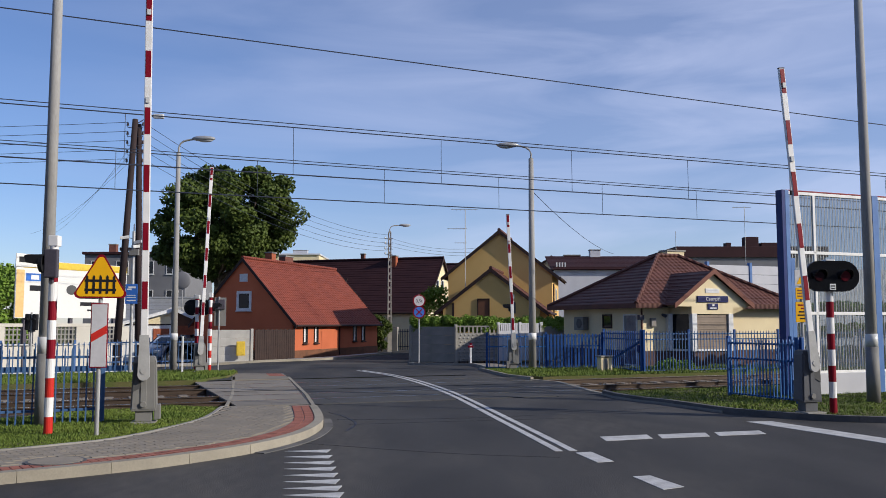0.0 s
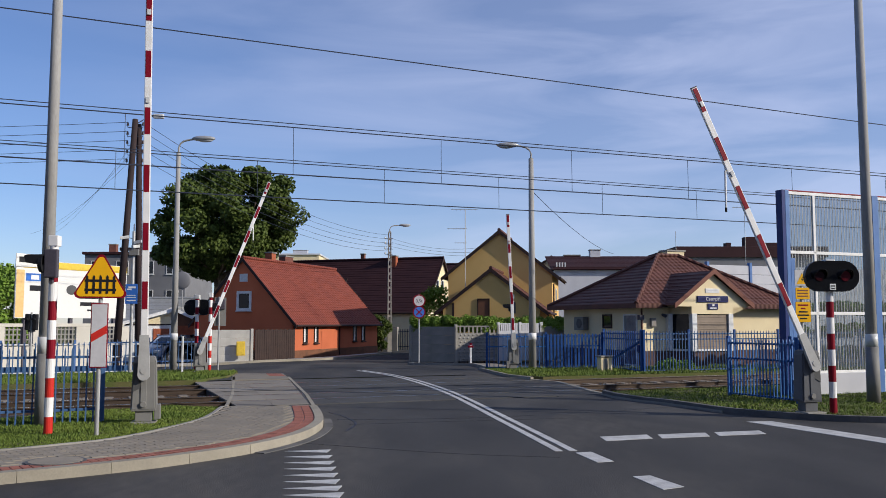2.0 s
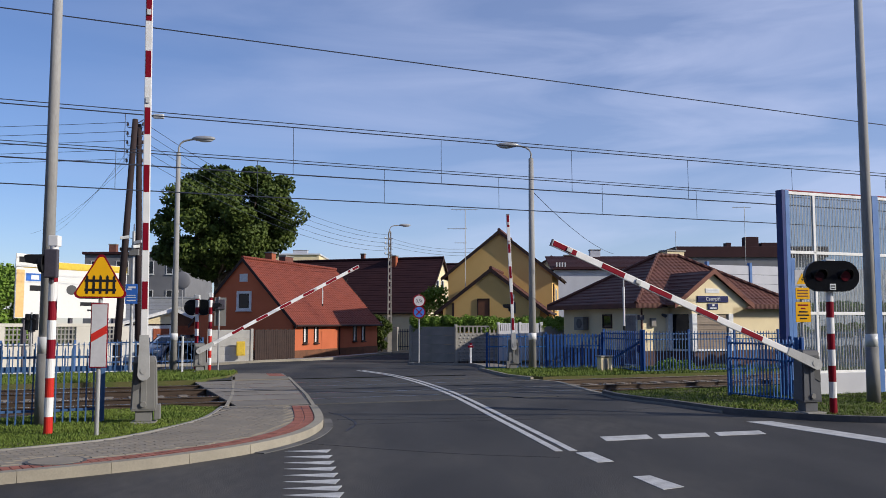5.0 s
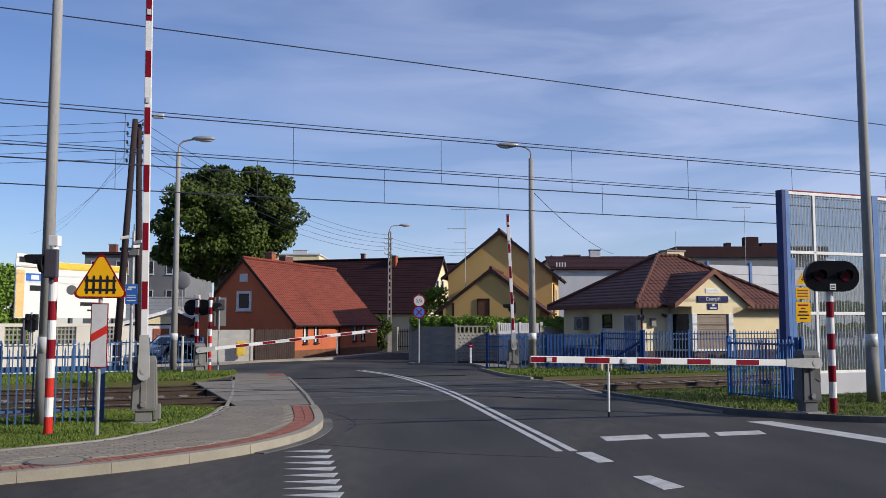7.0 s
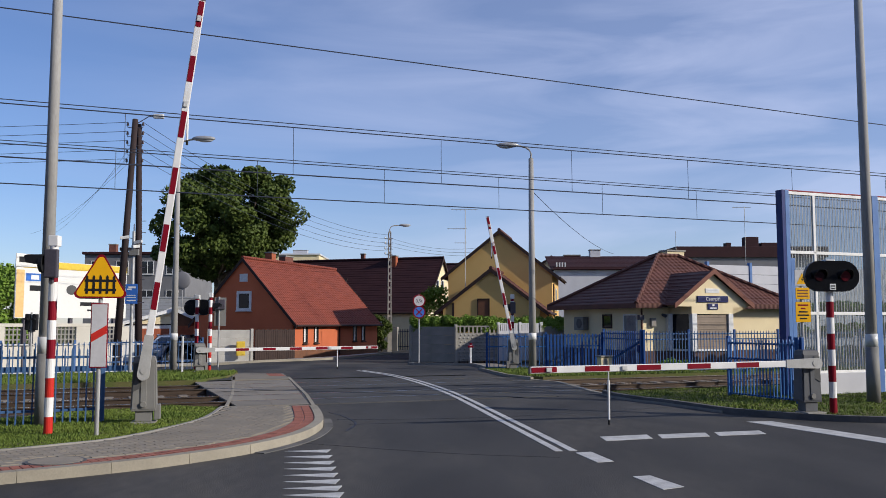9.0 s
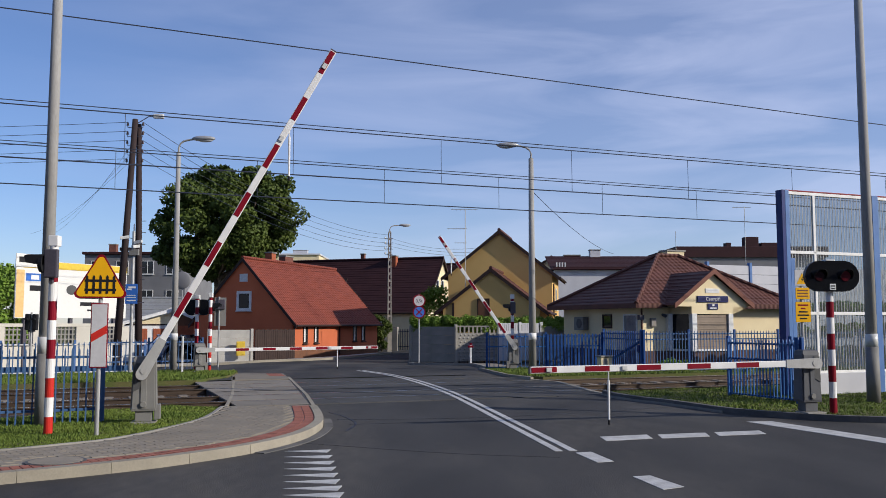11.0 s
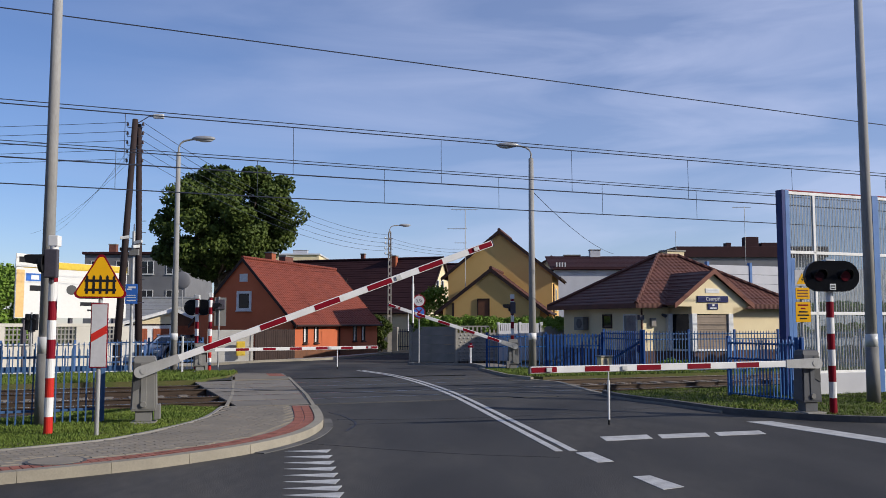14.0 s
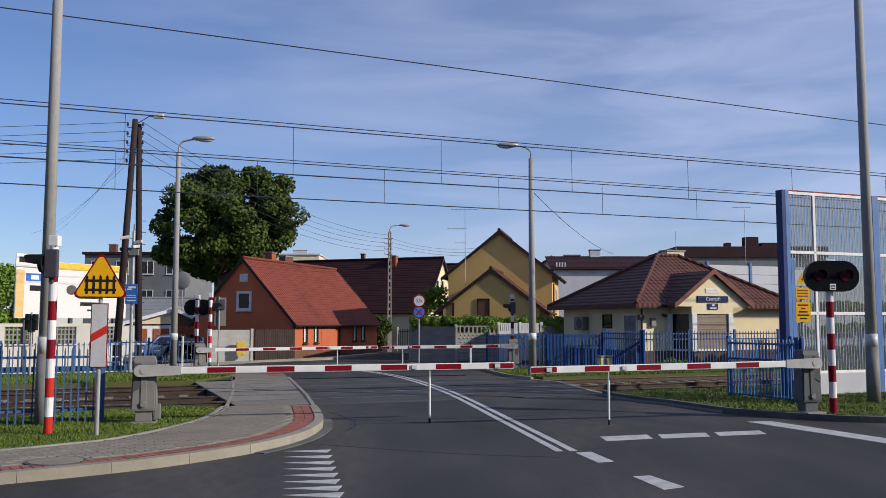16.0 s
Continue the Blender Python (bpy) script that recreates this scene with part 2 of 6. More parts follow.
RED_LENS = material("red_signal_lens_off", (0.03, 0.002, 0.004), None, 0.2, bump=0, stain=0.02)


def acrylic(name):
    """Clear sheet: mostly see-through, with a glossy face."""
    m = bpy.data.materials.new(name)
    m.use_nodes = True
    n, l = m.node_tree.nodes, m.node_tree.links
    b = n["Principled BSDF"]
    b.inputs["Base Color"].default_value = (0.75, 0.80, 0.86, 1)
    b.inputs["Roughness"].default_value = 0.05
    tr, mx = n.new("ShaderNodeBsdfTransparent"), n.new("ShaderNodeMixShader")
    tr.inputs["Color"].default_value = (0.64, 0.68, 0.70, 1)
    mx.inputs["Fac"].default_value = 0.06
    l.new(tr.outputs["BSDF"], mx.inputs[1])
    l.new(b.outputs["BSDF"], mx.inputs[2])
    l.new(mx.outputs["Shader"], n["Material Output"].inputs["Surface"])
    return m


ACRYLIC = acrylic("clear_acrylic")


# ---- mesh helpers ----
def mesh_of(bm, mat, name="mesh", smooth=False):
    me = bpy.data.meshes.new(name)
    bmesh.ops.recalc_face_normals(bm, faces=bm.faces)
    bm.to_mesh(me)
    bm.free()
    if smooth:
        for f in me.polygons:
            f.use_smooth = len(f.vertices) <= 4
    me.materials.append(mat)
    return me


def part(name, bm, mat, parent=None, label="", m=None, smooth=False):
    """Links a bmesh, or a finished mesh, as one mesh object under a thing or a part."""
    me = bm if isinstance(bm, bpy.types.Mesh) else mesh_of(bm, mat, name, smooth)
    ob = new(name, me)
    if parent is not None:
        ob.parent = parent
    if m is not None:
        ob.matrix_basis = m
    if label:
        ob["label"] = label
    return ob


def thing(name, m, label, category, group="", kind=""):
    ob = new(name)
    ob.empty_display_size = 0.2
    ob.matrix_basis = m
    return tagged(ob, label, category, group, kind)


def solid(name, bm, mat, label, category="", group="", kind="", m=None, smooth=False):
    return tagged(part(name, bm, mat, None, "", m, smooth), label, category, group, kind)


def box(x0, x1, y0, y1, z0, z1, bm=None, bevel=0.0, m=None):
    b = bmesh.new()
    v = [b.verts.new(p) for p in ((x0, y0, z0), (x1, y0, z0), (x1, y1, z0), (x0, y1, z0), (x0, y0, z1), (x1, y0, z1), (x1, y1, z1), (x0, y1, z1))]
    for f in ((3, 2, 1, 0), (4, 5, 6, 7), (0, 1, 5, 4), (1, 2, 6, 5), (2, 3, 7, 6), (3, 0, 4, 7)):
        b.faces.new([v[i] for i in f])
    if bevel:
        bmesh.ops.bevel(b, geom=b.edges[:], offset=bevel, segments=2, affect="EDGES", profile=0.6)
    return add_to(bm, b, m)


def add_to(bm, b, m=None):
    """Moves b by m and adds it to bm, or returns it."""
    if m is not None:
        b.transform(m)
    if bm is None:
        return b
    ids = {v: bm.verts.new(v.co) for v in b.verts}
    for f in b.faces:
        bm.faces.new([ids[v] for v in f.verts])
    b.free()
    return bm


def tube(p0, p1, r0, r1=None, seg=12, bm=None):
    b = bmesh.new()
    p0, p1 = Vector(p0), Vector(p1)
    r1 = r0 if r1 is None else r1
    bmesh.ops.create_cone(b, cap_ends=True, segments=seg, radius1=r0, radius2=r1, depth=(p1 - p0).length)
    q = (p1 - p0).to_track_quat("Z", "Y").to_matrix().to_4x4()
    return add_to(bm, b, Matrix.Translation((p0 + p1) / 2) @ q)


def rod(points, r, seg=6, bm=None):
    """A bent rod of round section swept through the points."""
    b = bmesh.new()
    pts = [Vector(p) for p in points]
    rings = []
    for i, p in enumerate(pts):
        t = (pts[min(i + 1, len(pts) - 1)] - pts[max(i - 1, 0)]).normalized()
        u = t.cross(Vector((0.13, 0.37, 0.92)) if abs(t.z) < 0.9 else Vector((1, 0.2, 0))).normalized()
        v = t.cross(u)
        rings.append([b.verts.new(p + (u * math.cos(2 * math.pi * k / seg) + v * math.sin(2 * math.pi * k / seg)) * r) for k in range(seg)])
    for p, q in zip(rings, rings[1:]):
        for k in range(seg):
            b.faces.new((p[k], p[(k + 1) % seg], q[(k + 1) % seg], q[k]))
    b.faces.new(rings[0][::-1])
    b.faces.new(rings[-1])
    return add_to(bm, b)


def prism(points, z0, z1, bm=None, m=None):
    """An outline in x and y drawn up from z0 to z1."""
    b = bmesh.new()
    lo = [b.verts.new((x, y, z0)) for x, y in points]
    hi = [b.verts.new((x, y, z1)) for x, y in points]
    b.faces.new(lo[::-1])
    b.faces.new(hi)
    for i in range(len(lo)):
        j = (i + 1) % len(lo)
        b.faces.new((lo[i], lo[j], hi[j], hi[i]))
    bmesh.ops.triangulate(b, faces=[f for f in b.faces if len(f.verts) > 4])
    return add_to(bm, b, m)


def upright(points, y0, y1, bm=None, m=None):
    """An outline in x and z with its thickness along y."""
    return prism([(x, -z) for x, z in points], y0, y1, bm, (m or Matrix()) @ Matrix.Rotation(radians(-90), 4, "X") @ Matrix.Diagonal((1, 1, 1, 1)))


def smoothstep(u):
    u = min(1.0, max(0.0, u))
    return u * u * (3 - 2 * u)


def ground_z(x, y):
    """The road falls a little behind the railway, more so on the west side."""
    z = -0.28 * smoothstep((y - 33) / 14)
    return z - 0.22 * smoothstep((-x - 8.5) / 5) * smoothstep((y - 33) / 9)


def sheet(xs, ys, z_add=0.0, turn=None):
    bm = bmesh.new()
    rows = []
    for y in ys:
        row = []
        for x in xs:
            p = Vector((x, y, 0)) if turn is None else turn @ Vector((x, y, 0))
            row.append(bm.verts.new((p.x, p.y, ground_z(p.x, p.y) + z_add)))
        rows.append(row)
    for a, b in zip(rows, rows[1:]):
        for i in range(len(xs) - 1):
            bm.faces.new((a[i], a[i + 1], b[i + 1], b[i]))
    return bm


def steps(a, b, n):
    return [a + (b - a) * i / n for i in range(n + 1)]


# ---- ground, road and railway ----
TURN = 21.6
TRACK = pose(0, 22.4, 0, 0, 0, TURN)  # x along the railway, y across it, away from the camera
S_LEFT, S_RIGHT = -5.4, 3.3

far = [-3000, -800, -250, -120]
solid("ground", sheet(far + steps(-80, 80, 40) + [-v for v in far[::-1]], far + steps(-60, 100, 40) + [250, 800, 3000], -0.3), GRASS_GROUND,
      "grassy soil that reaches the horizon", "ground", kind="structure")
solid("road_south", sheet(steps(-30, 34, 16), steps(-40, -2.3, 10), 0, TRACK), ASPHALT, "worn dark grey asphalt road before the railway", "road", kind="structure")
solid("road_north", sheet(steps(-30, 34, 32), steps(6.6, 45, 30), 0, TRACK), ASPHALT, "dark grey asphalt road junction behind the railway", "road", kind="structure")
for nm, s0, s1 in (("ballast_west", -60, S_LEFT), ("ballast_east", S_RIGHT, 70)):
    b = sheet(steps(s0, s1, 40), [-2.6, -1.6, 0, 1.6, 2.0, 2.4, 4.0, 5.6, 6.9], -0.15, TRACK)
    solid(nm, b, BALLAST, "rusty brown ballast bed of the two tracks", "ballast", kind="structure")


def crossing():
    """Concrete plates between and beside the rails, with open joints."""
    base = solid("crossing_deck", box(S_LEFT, S_RIGHT, -2.3, 6.6, -0.3, -0.02), ASPHALT, "asphalt deck of the level crossing between the plates", "road", kind="structure", m=TRACK)
    for c in (0.0, 4.0):
        for y0, y1 in ((c - 2.1, c - 0.80), (c - 0.66, c + 0.66), (c + 0.80, c + 2.1)):
            n = 8
            w = (S_RIGHT - S_LEFT) / n
            me = mesh_of(box(0.003, w - 0.003, y0 + 0.010, y1 - 0.010, -0.1, 0.0, bevel=0.006), SLAB, "crossing_plate")
            for i in range(1, n):
                part("crossing_plate", me, SLAB, base, m=pose(S_LEFT + i * w, 0, 0.001 * (i % 3)))
            # paler plates of the footway, cut along its slanting edge
            e0, e1 = (-4.13 + (y + 3.64) * 0.1566 for y in (y0, y1))
            for a, b in ((0.0, 0.5), (0.5, 1.0)):
                lo, hi = e0 - S_LEFT, e1 - S_LEFT
                out = [(S_LEFT + lo * a + 0.004, y0 + 0.015), (S_LEFT + lo * b - 0.004, y0 + 0.015), (S_LEFT + hi * b - 0.004, y1 - 0.015), (S_LEFT + hi * a + 0.004, y1 - 0.015)]
                part("crossing_plate", prism(out, -0.1, 0.006), PALE_SLAB, base, "pale footway plate")


crossing()
solid("crossing_edge", prism([(3.29, 1.9), (3.6, 1.9), (4.7, 6.6), (4.7, 7.4), (3.29, 7.4)], -0.3, -0.003, m=TRACK), ASPHALT, "asphalt edge of the road between the tracks and the verge", "road", kind="structure")


def rails():
    for c, label in ((0.0, "nearer railway track"), (4.0, "farther railway track")):
        track = thing("railway_track", TRACK @ pose(0, c, 0), label + " with rusty rails on concrete sleepers", "railway track", "railway tracks")
        for y in (-0.7525, 0.7525):
            prof = [(-0.07, -0.15), (0.07, -0.15), (0.07, -0.135), (0.01, -0.12), (0.01, -0.03), (0.036, -0.025), (0.036, -0.004), (-0.036, -0.004), (-0.036, -0.025), (-0.01, -0.03), (-0.01, -0.12), (-0.07, -0.135)]
            b = prism(prof, -60, 70, m=Matrix(((0, 0, 1, 0), (1, 0, 0, y), (0, 1, 0, 0), (0, 0, 0, 1))))
            r = part("rail", b, RAIL, track, "rusty rail with a polished head")
            part("rail_head", box(-60, 70, y - 0.03, y + 0.03, -0.004, 0.004), RAIL_TOP, r, "polished rail head")
        me = mesh_of(box(-0.13, 0.13, -1.3, 1.3, -0.3, -0.13, bevel=0.02), SLEEPER, "sleeper")
        for i in range(-40, 60):
            x = i * 0.6
            if not S_LEFT - 0.1 < x < S_RIGHT + 0.1:
                part("sleeper", me, SLEEPER, track, m=pose(x, 0, 0))


rails()


# ---- pavement, kerbs, verges ----
PAVE_OUT = [(-9.6, 6.4), (-6.6, 8.4), (-4.73, 9.61), (-3.59, 10.51), (-2.88, 11.34), (-2.4, 12.14), (-2.06, 13.2), (-1.97, 14.46), (-2.09, 15.6), (-2.46, 17.5)]
PAVE_IN = [(-4.30, 17.3), (-4.1, 15.32), (-4.25, 13.91), (-4.62, 12.56), (-5.13, 11.92), (-5.75, 11.34), (-7.6, 10.0), (-10.8, 7.8)]


def rounded(points, n=4):
    """A smooth line through the points."""
    out = []
    for i in range(len(points) - 1):
        p = [Vector((*points[min(max(j, 0), len(points) - 1)], 0)) for j in (i - 1, i, i + 1, i + 2)]
        for k in range(n):
            u = k / n
            v = 0.5 * ((2 * p[1]) + (p[2] - p[0]) * u + (2 * p[0] - 5 * p[1] + 4 * p[2] - p[3]) * u * u + (3 * p[1] - p[0] - 3 * p[2] + p[3]) * u ** 3)
            out.append((v.x, v.y))
    return out + [points[-1]]


def shifted(line, d):
    """The line moved to its left by d."""
    out = []
    for i, (x, y) in enumerate(line):
        a, b = Vector(line[max(i - 1, 0)]), Vector(line[min(i + 1, len(line) - 1)])
        t = (b - a).normalized()
        out.append((x - t.y * d, y + t.x * d))
    return out


def band(line, d0, d1, z0, z1, bm=None):
    """A raised strip along a line, between two distances to its left."""
    bm = bm or bmesh.new()
    a, b = shifted(line, d0), shifted(line, d1)
    ring = []
    for (x0, y0), (x1, y1) in zip(a, b):
        ring.append([bm.verts.new((x, y, ground_z(x, y) + z)) for x, y, z in ((x0, y0, z0), (x0, y0, z1), (x1, y1, z1), (x1, y1, z0))])
    for p, q in zip(ring, ring[1:]):
        for i in range(4):
            bm.faces.new((p[i], p[(i + 1) % 4], q[(i + 1) % 4], q[i]))
    bm.faces.new(ring[0])
    bm.faces.new(ring[-1][::-1])
    return bm


def resample(line, step):
    """Splits a line into stretches of the given length."""
    pts = [Vector(p) for p in line]
    out, cur, left = [], [pts[0]], step
    for a, b in zip(pts, pts[1:]):
        seg = (b - a).length
        pos = 0.0
        while seg - pos > left:
            pos += left
            p = a + (b - a) * (pos / seg)
            cur.append(p)
            out.append([tuple(q) for q in cur])
            cur, left = [p], step
        left -= seg - pos
        cur.append(b)
    if len(cur) > 1:
        out.append([tuple(q) for q in cur])
    return out


def kerb_line(parent, line, d0, d1, z1, mat=KERB, step=1.0):
    for seg in resample(line, step):
        if len(seg) > 1 and (Vector(seg[0]) - Vector(seg[-1])).length > 0.1:
            a, b = Vector(seg[0]), Vector(seg[-1])
            t = (b - a).normalized() * 0.0025
            seg[0], seg[-1] = tuple(a + t), tuple(b - t)
            part("kerb_stone", band(seg, d0, d1, -0.2, z1), mat, parent)


out_line = rounded(PAVE_OUT)
in_line = rounded(PAVE_IN)
pave = solid("pavement", prism(shifted(out_line, 0.16) + in_line, -0.2, 0.105), PAVER, "grey block paving with a red edge band, curving to the crossing", "pavement", kind="structure")
kerb_line(pave, out_line, 0.0, 0.15, 0.125)
gutter = [p for p in out_line if 11.8 < p[1] < 16.6]
kerb_line(pave, gutter, -0.16, -0.012, 0.012, KERB_DARK, 0.5)
edge_band = part("edge_band", band(out_line, 0.155, 0.50, 0.0, 0.107), KERB_DARK, pave, "red block edge band")
kerb_line(pave, shifted(in_line, 0.0), 0.0, 0.06, 0.125, CONCRETE)
# paving over the tracks and behind them, flush with the plates
cross_pave = solid("pavement_crossing", prism([(-2.5, 17.45), (-4.25, 17.3), (-4.55, 18.1), (-2.75, 18.85)], -0.2, 0.006), PAVER, "grey paving of the footway before the tracks", "pavement", kind="structure")
solid("pavement_north", prism([(-6.4, 26.95), (-7.15, 30.4), (-5.45, 30.4), (-4.75, 27.6)], -0.2, 0.01), PAVER, "grey paving of the footway behind the tracks", "pavement", kind="structure")
solid("pavement_edge", prism([(-5.62, 28.9), (-6.02, 30.3), (-5.5, 30.3), (-5.12, 28.9)], -0.1, 0.014), RED_PAVER, "patch of red block paving at the end of the footway", "pavement", kind="structure")
kerb_line(cross_pave, [(-2.5, 17.5), (-3.32, 21.5), (-5.0, 28.6)], -0.08, 0.0, 0.009)
kerb_line(cross_pave, [(-6.7, 28.6), (-5.06, 21.5), (-4.25, 17.3)], -0.04, 0.03, 0.010)

VERGES = {
    "verge_southwest": (in_line + [(-9.0, 13.0), (-7.0, 16.2), (-5.2, 17.6)], 0.09),
    "verge_west": ([(-6.8, 28.2), (-7.2, 26.0), (-24, 19.4), (-26, 22.6), (-8.7, 31.0), (-7.0, 30.4)], 0.06),
    "verge_southeast": (rounded([(4.0, 21.4), (4.15, 20.6), (4.5, 19.7), (4.95, 18.9), (5.5, 17.3), (6.3, 16.35), (7.7, 15.6), (12, 14.8), (24, 14)]) + [(26, 24), (24, 29.7), (7.5, 22.9)], 0.09),
    "verge_east": ([(1.5, 32.6), (2.2, 28.8), (3.1, 27.6), (24, 36.0), (22, 38.0), (6.5, 32.8)], 0.06),
}
for nm, (outline, z) in VERGES.items():
    solid(nm, prism(outline, -0.3, z), GRASS_GROUND, "mown green grass verge beside the railway", "verge", kind="structure")
se_kerb = solid("kerb_southeast", band(rounded([(3.95, 21.5), (4.08, 20.6), (4.42, 19.65), (4.88, 18.8), (5.5, 17.2)]), -0.16, -0.155, -0.2, 0.05), CONCRETE, "dark concrete kerb along the grass", "kerb", kind="structure")
kerb_line(se_kerb, rounded([(3.95, 21.5), (4.08, 20.6), (4.42, 19.65), (4.88, 18.8), (5.5, 17.2), (6.3, 16.25), (7.7, 15.5), (12, 14.7), (24, 13.9)]), -0.12, 0.0, 0.11, KERB_DARK)
EAST_EDGE = [(4.0, 21.3), (3.75, 22.6), (3.35, 26.2), (2.75, 27.2), (2.1, 28.1)]
solid("crossing_shoulder", prism(EAST_EDGE + [(1.6, 27.6), (2.9, 20.2), (3.9, 20.6)], -0.3, -0.004), ASPHALT, "asphalt shoulder of the crossing beside the ballast", "road", kind="structure")
edge_strip = solid("crossing_kerb", band(EAST_EDGE, 0.004, 0.008, -0.2, 0.0), CONCRETE, "pale concrete edge of the crossing", "kerb", kind="structure")
kerb_line(edge_strip, EAST_EDGE, -0.13, 0.0, 0.008)
ne_kerb = solid("kerb_northeast", band([(1.4, 32.9), (2.1, 28.8)], -0.10, -0.095, -0.2, 0.03), CONCRETE, "pale concrete kerb of the verge", "kerb", kind="structure")
kerb_line(ne_kerb, [(1.4, 32.9), (2.1, 28.8), (2.75, 27.3)], -0.08, 0.02, 0.08)


def marking(name, outline, label):
    solid(name, prism(outline, 0.0, 0.005), PAINT_LINE, label, "road marking", "road markings", "structure")


centre = rounded([(1.66, 12.1), (1.16, 15.6), (0.25, 21.7), (-0.73, 26.3), (-1.76, 29.7), (-3.0, 32.4)], 6)
for d in (-0.10, 0.10):
    solid("centre_line", band(centre, d - 0.055, d + 0.055, 0.0, 0.006), PAINT_LINE, "worn white double centre line", "road marking", "road markings", "structure")
marking("dash_marking", [(2.38, 13.6), (3.15, 13.86), (3.13, 13.4), (2.39, 13.12)], "white dashed give-way line")
marking("dash_marking", [(3.32, 13.88), (4.12, 14.1), (4.06, 13.65), (3.28, 13.42)], "white dashed give-way line")
marking("dash_marking", [(4.28, 14.16), (5.07, 14.38), (5.03, 13.95), (4.23, 13.72)], "white dashed give-way line")
marking("edge_marking", [(5.3, 15.65), (5.75, 15.75), (8.2, 9.2), (7.8, 9.0)], "white edge line along the side road")
marking("dash_marking", [(1.76, 11.93), (1.98, 12.03), (2.13, 11.21), (1.91, 11.12)], "white dashed line")
marking("dash_marking", [(2.13, 10.11), (2.34, 10.18), (2.54, 9.49), (2.28, 9.33)], "white dashed line")
marking("dash_marking", [(2.5, 8.3), (2.72, 8.35), (2.9, 7.6), (2.68, 7.5)], "white dashed line")
for i in range(8):
    y = 12.1 - i * 0.52 + 0.012 * i * i
    x = -2.13 + (12.1 - y) * 0.172
    marking("hump_tooth", [(x, y - 0.02), (x + 0.58, y - 0.15), (x + 0.6, y + 0.14)], "white triangular speed hump marking")


# first line is a bitumen seam; the last two are wire shadows painted dark
for line, w in (([(-1.55, 14.3), (-1.5, 15.4), (-1.85, 16.6), (-2.2, 17.3)], 0.02), ([(-1.9, 16.0), (0.5, 16.3), (3.0, 17.4), (4.6, 18.4)], 0.018), ([(-1.6, 15.25), (-0.94, 15.43), (2.24, 16.27)], 0.012), ([(-2.1, 12.95), (-0.6, 12.2), (0.4, 11.8), (1.5, 11.55)], 0.005)):
    solid("seam_shadow_line", band(rounded(line, 6), -w, w, 0.0, 0.003), BLACK, "dark line painted on the asphalt for a seam and wire shadows", "road seam", "road seams", "structure")

house_pave = solid("pavement_house", band([(-16.5, 42.6), (-10.3, 45.1), (-7.6, 46.9), (-6.2, 49.0), (-3.4, 57.0)], 0.05, 1.0, -0.2, 0.10), YARD, "pale pavement along the orange house", "pavement", kind="structure")
kerb_line(house_pave, [(-16.5, 42.6), (-10.3, 45.1), (-7.6, 46.9), (-6.2, 49.0), (-3.4, 57.0)], -0.1, 0.05, 0.12)
wall_pave = solid("pavement_wall", band([(-1.5, 40.2), (-1.2, 39.2), (1.3, 37.6), (1.7, 33.2)], 0.05, 1.1, -0.2, 0.08), PAVER, "narrow pavement at the foot of the concrete fence", "pavement", kind="structure")
kerb_line(wall_pave, [(-1.5, 40.2), (-1.2, 39.2), (1.3, 37.6), (1.7, 33.2)], -0.1, 0.05, 0.10, CONCRETE)

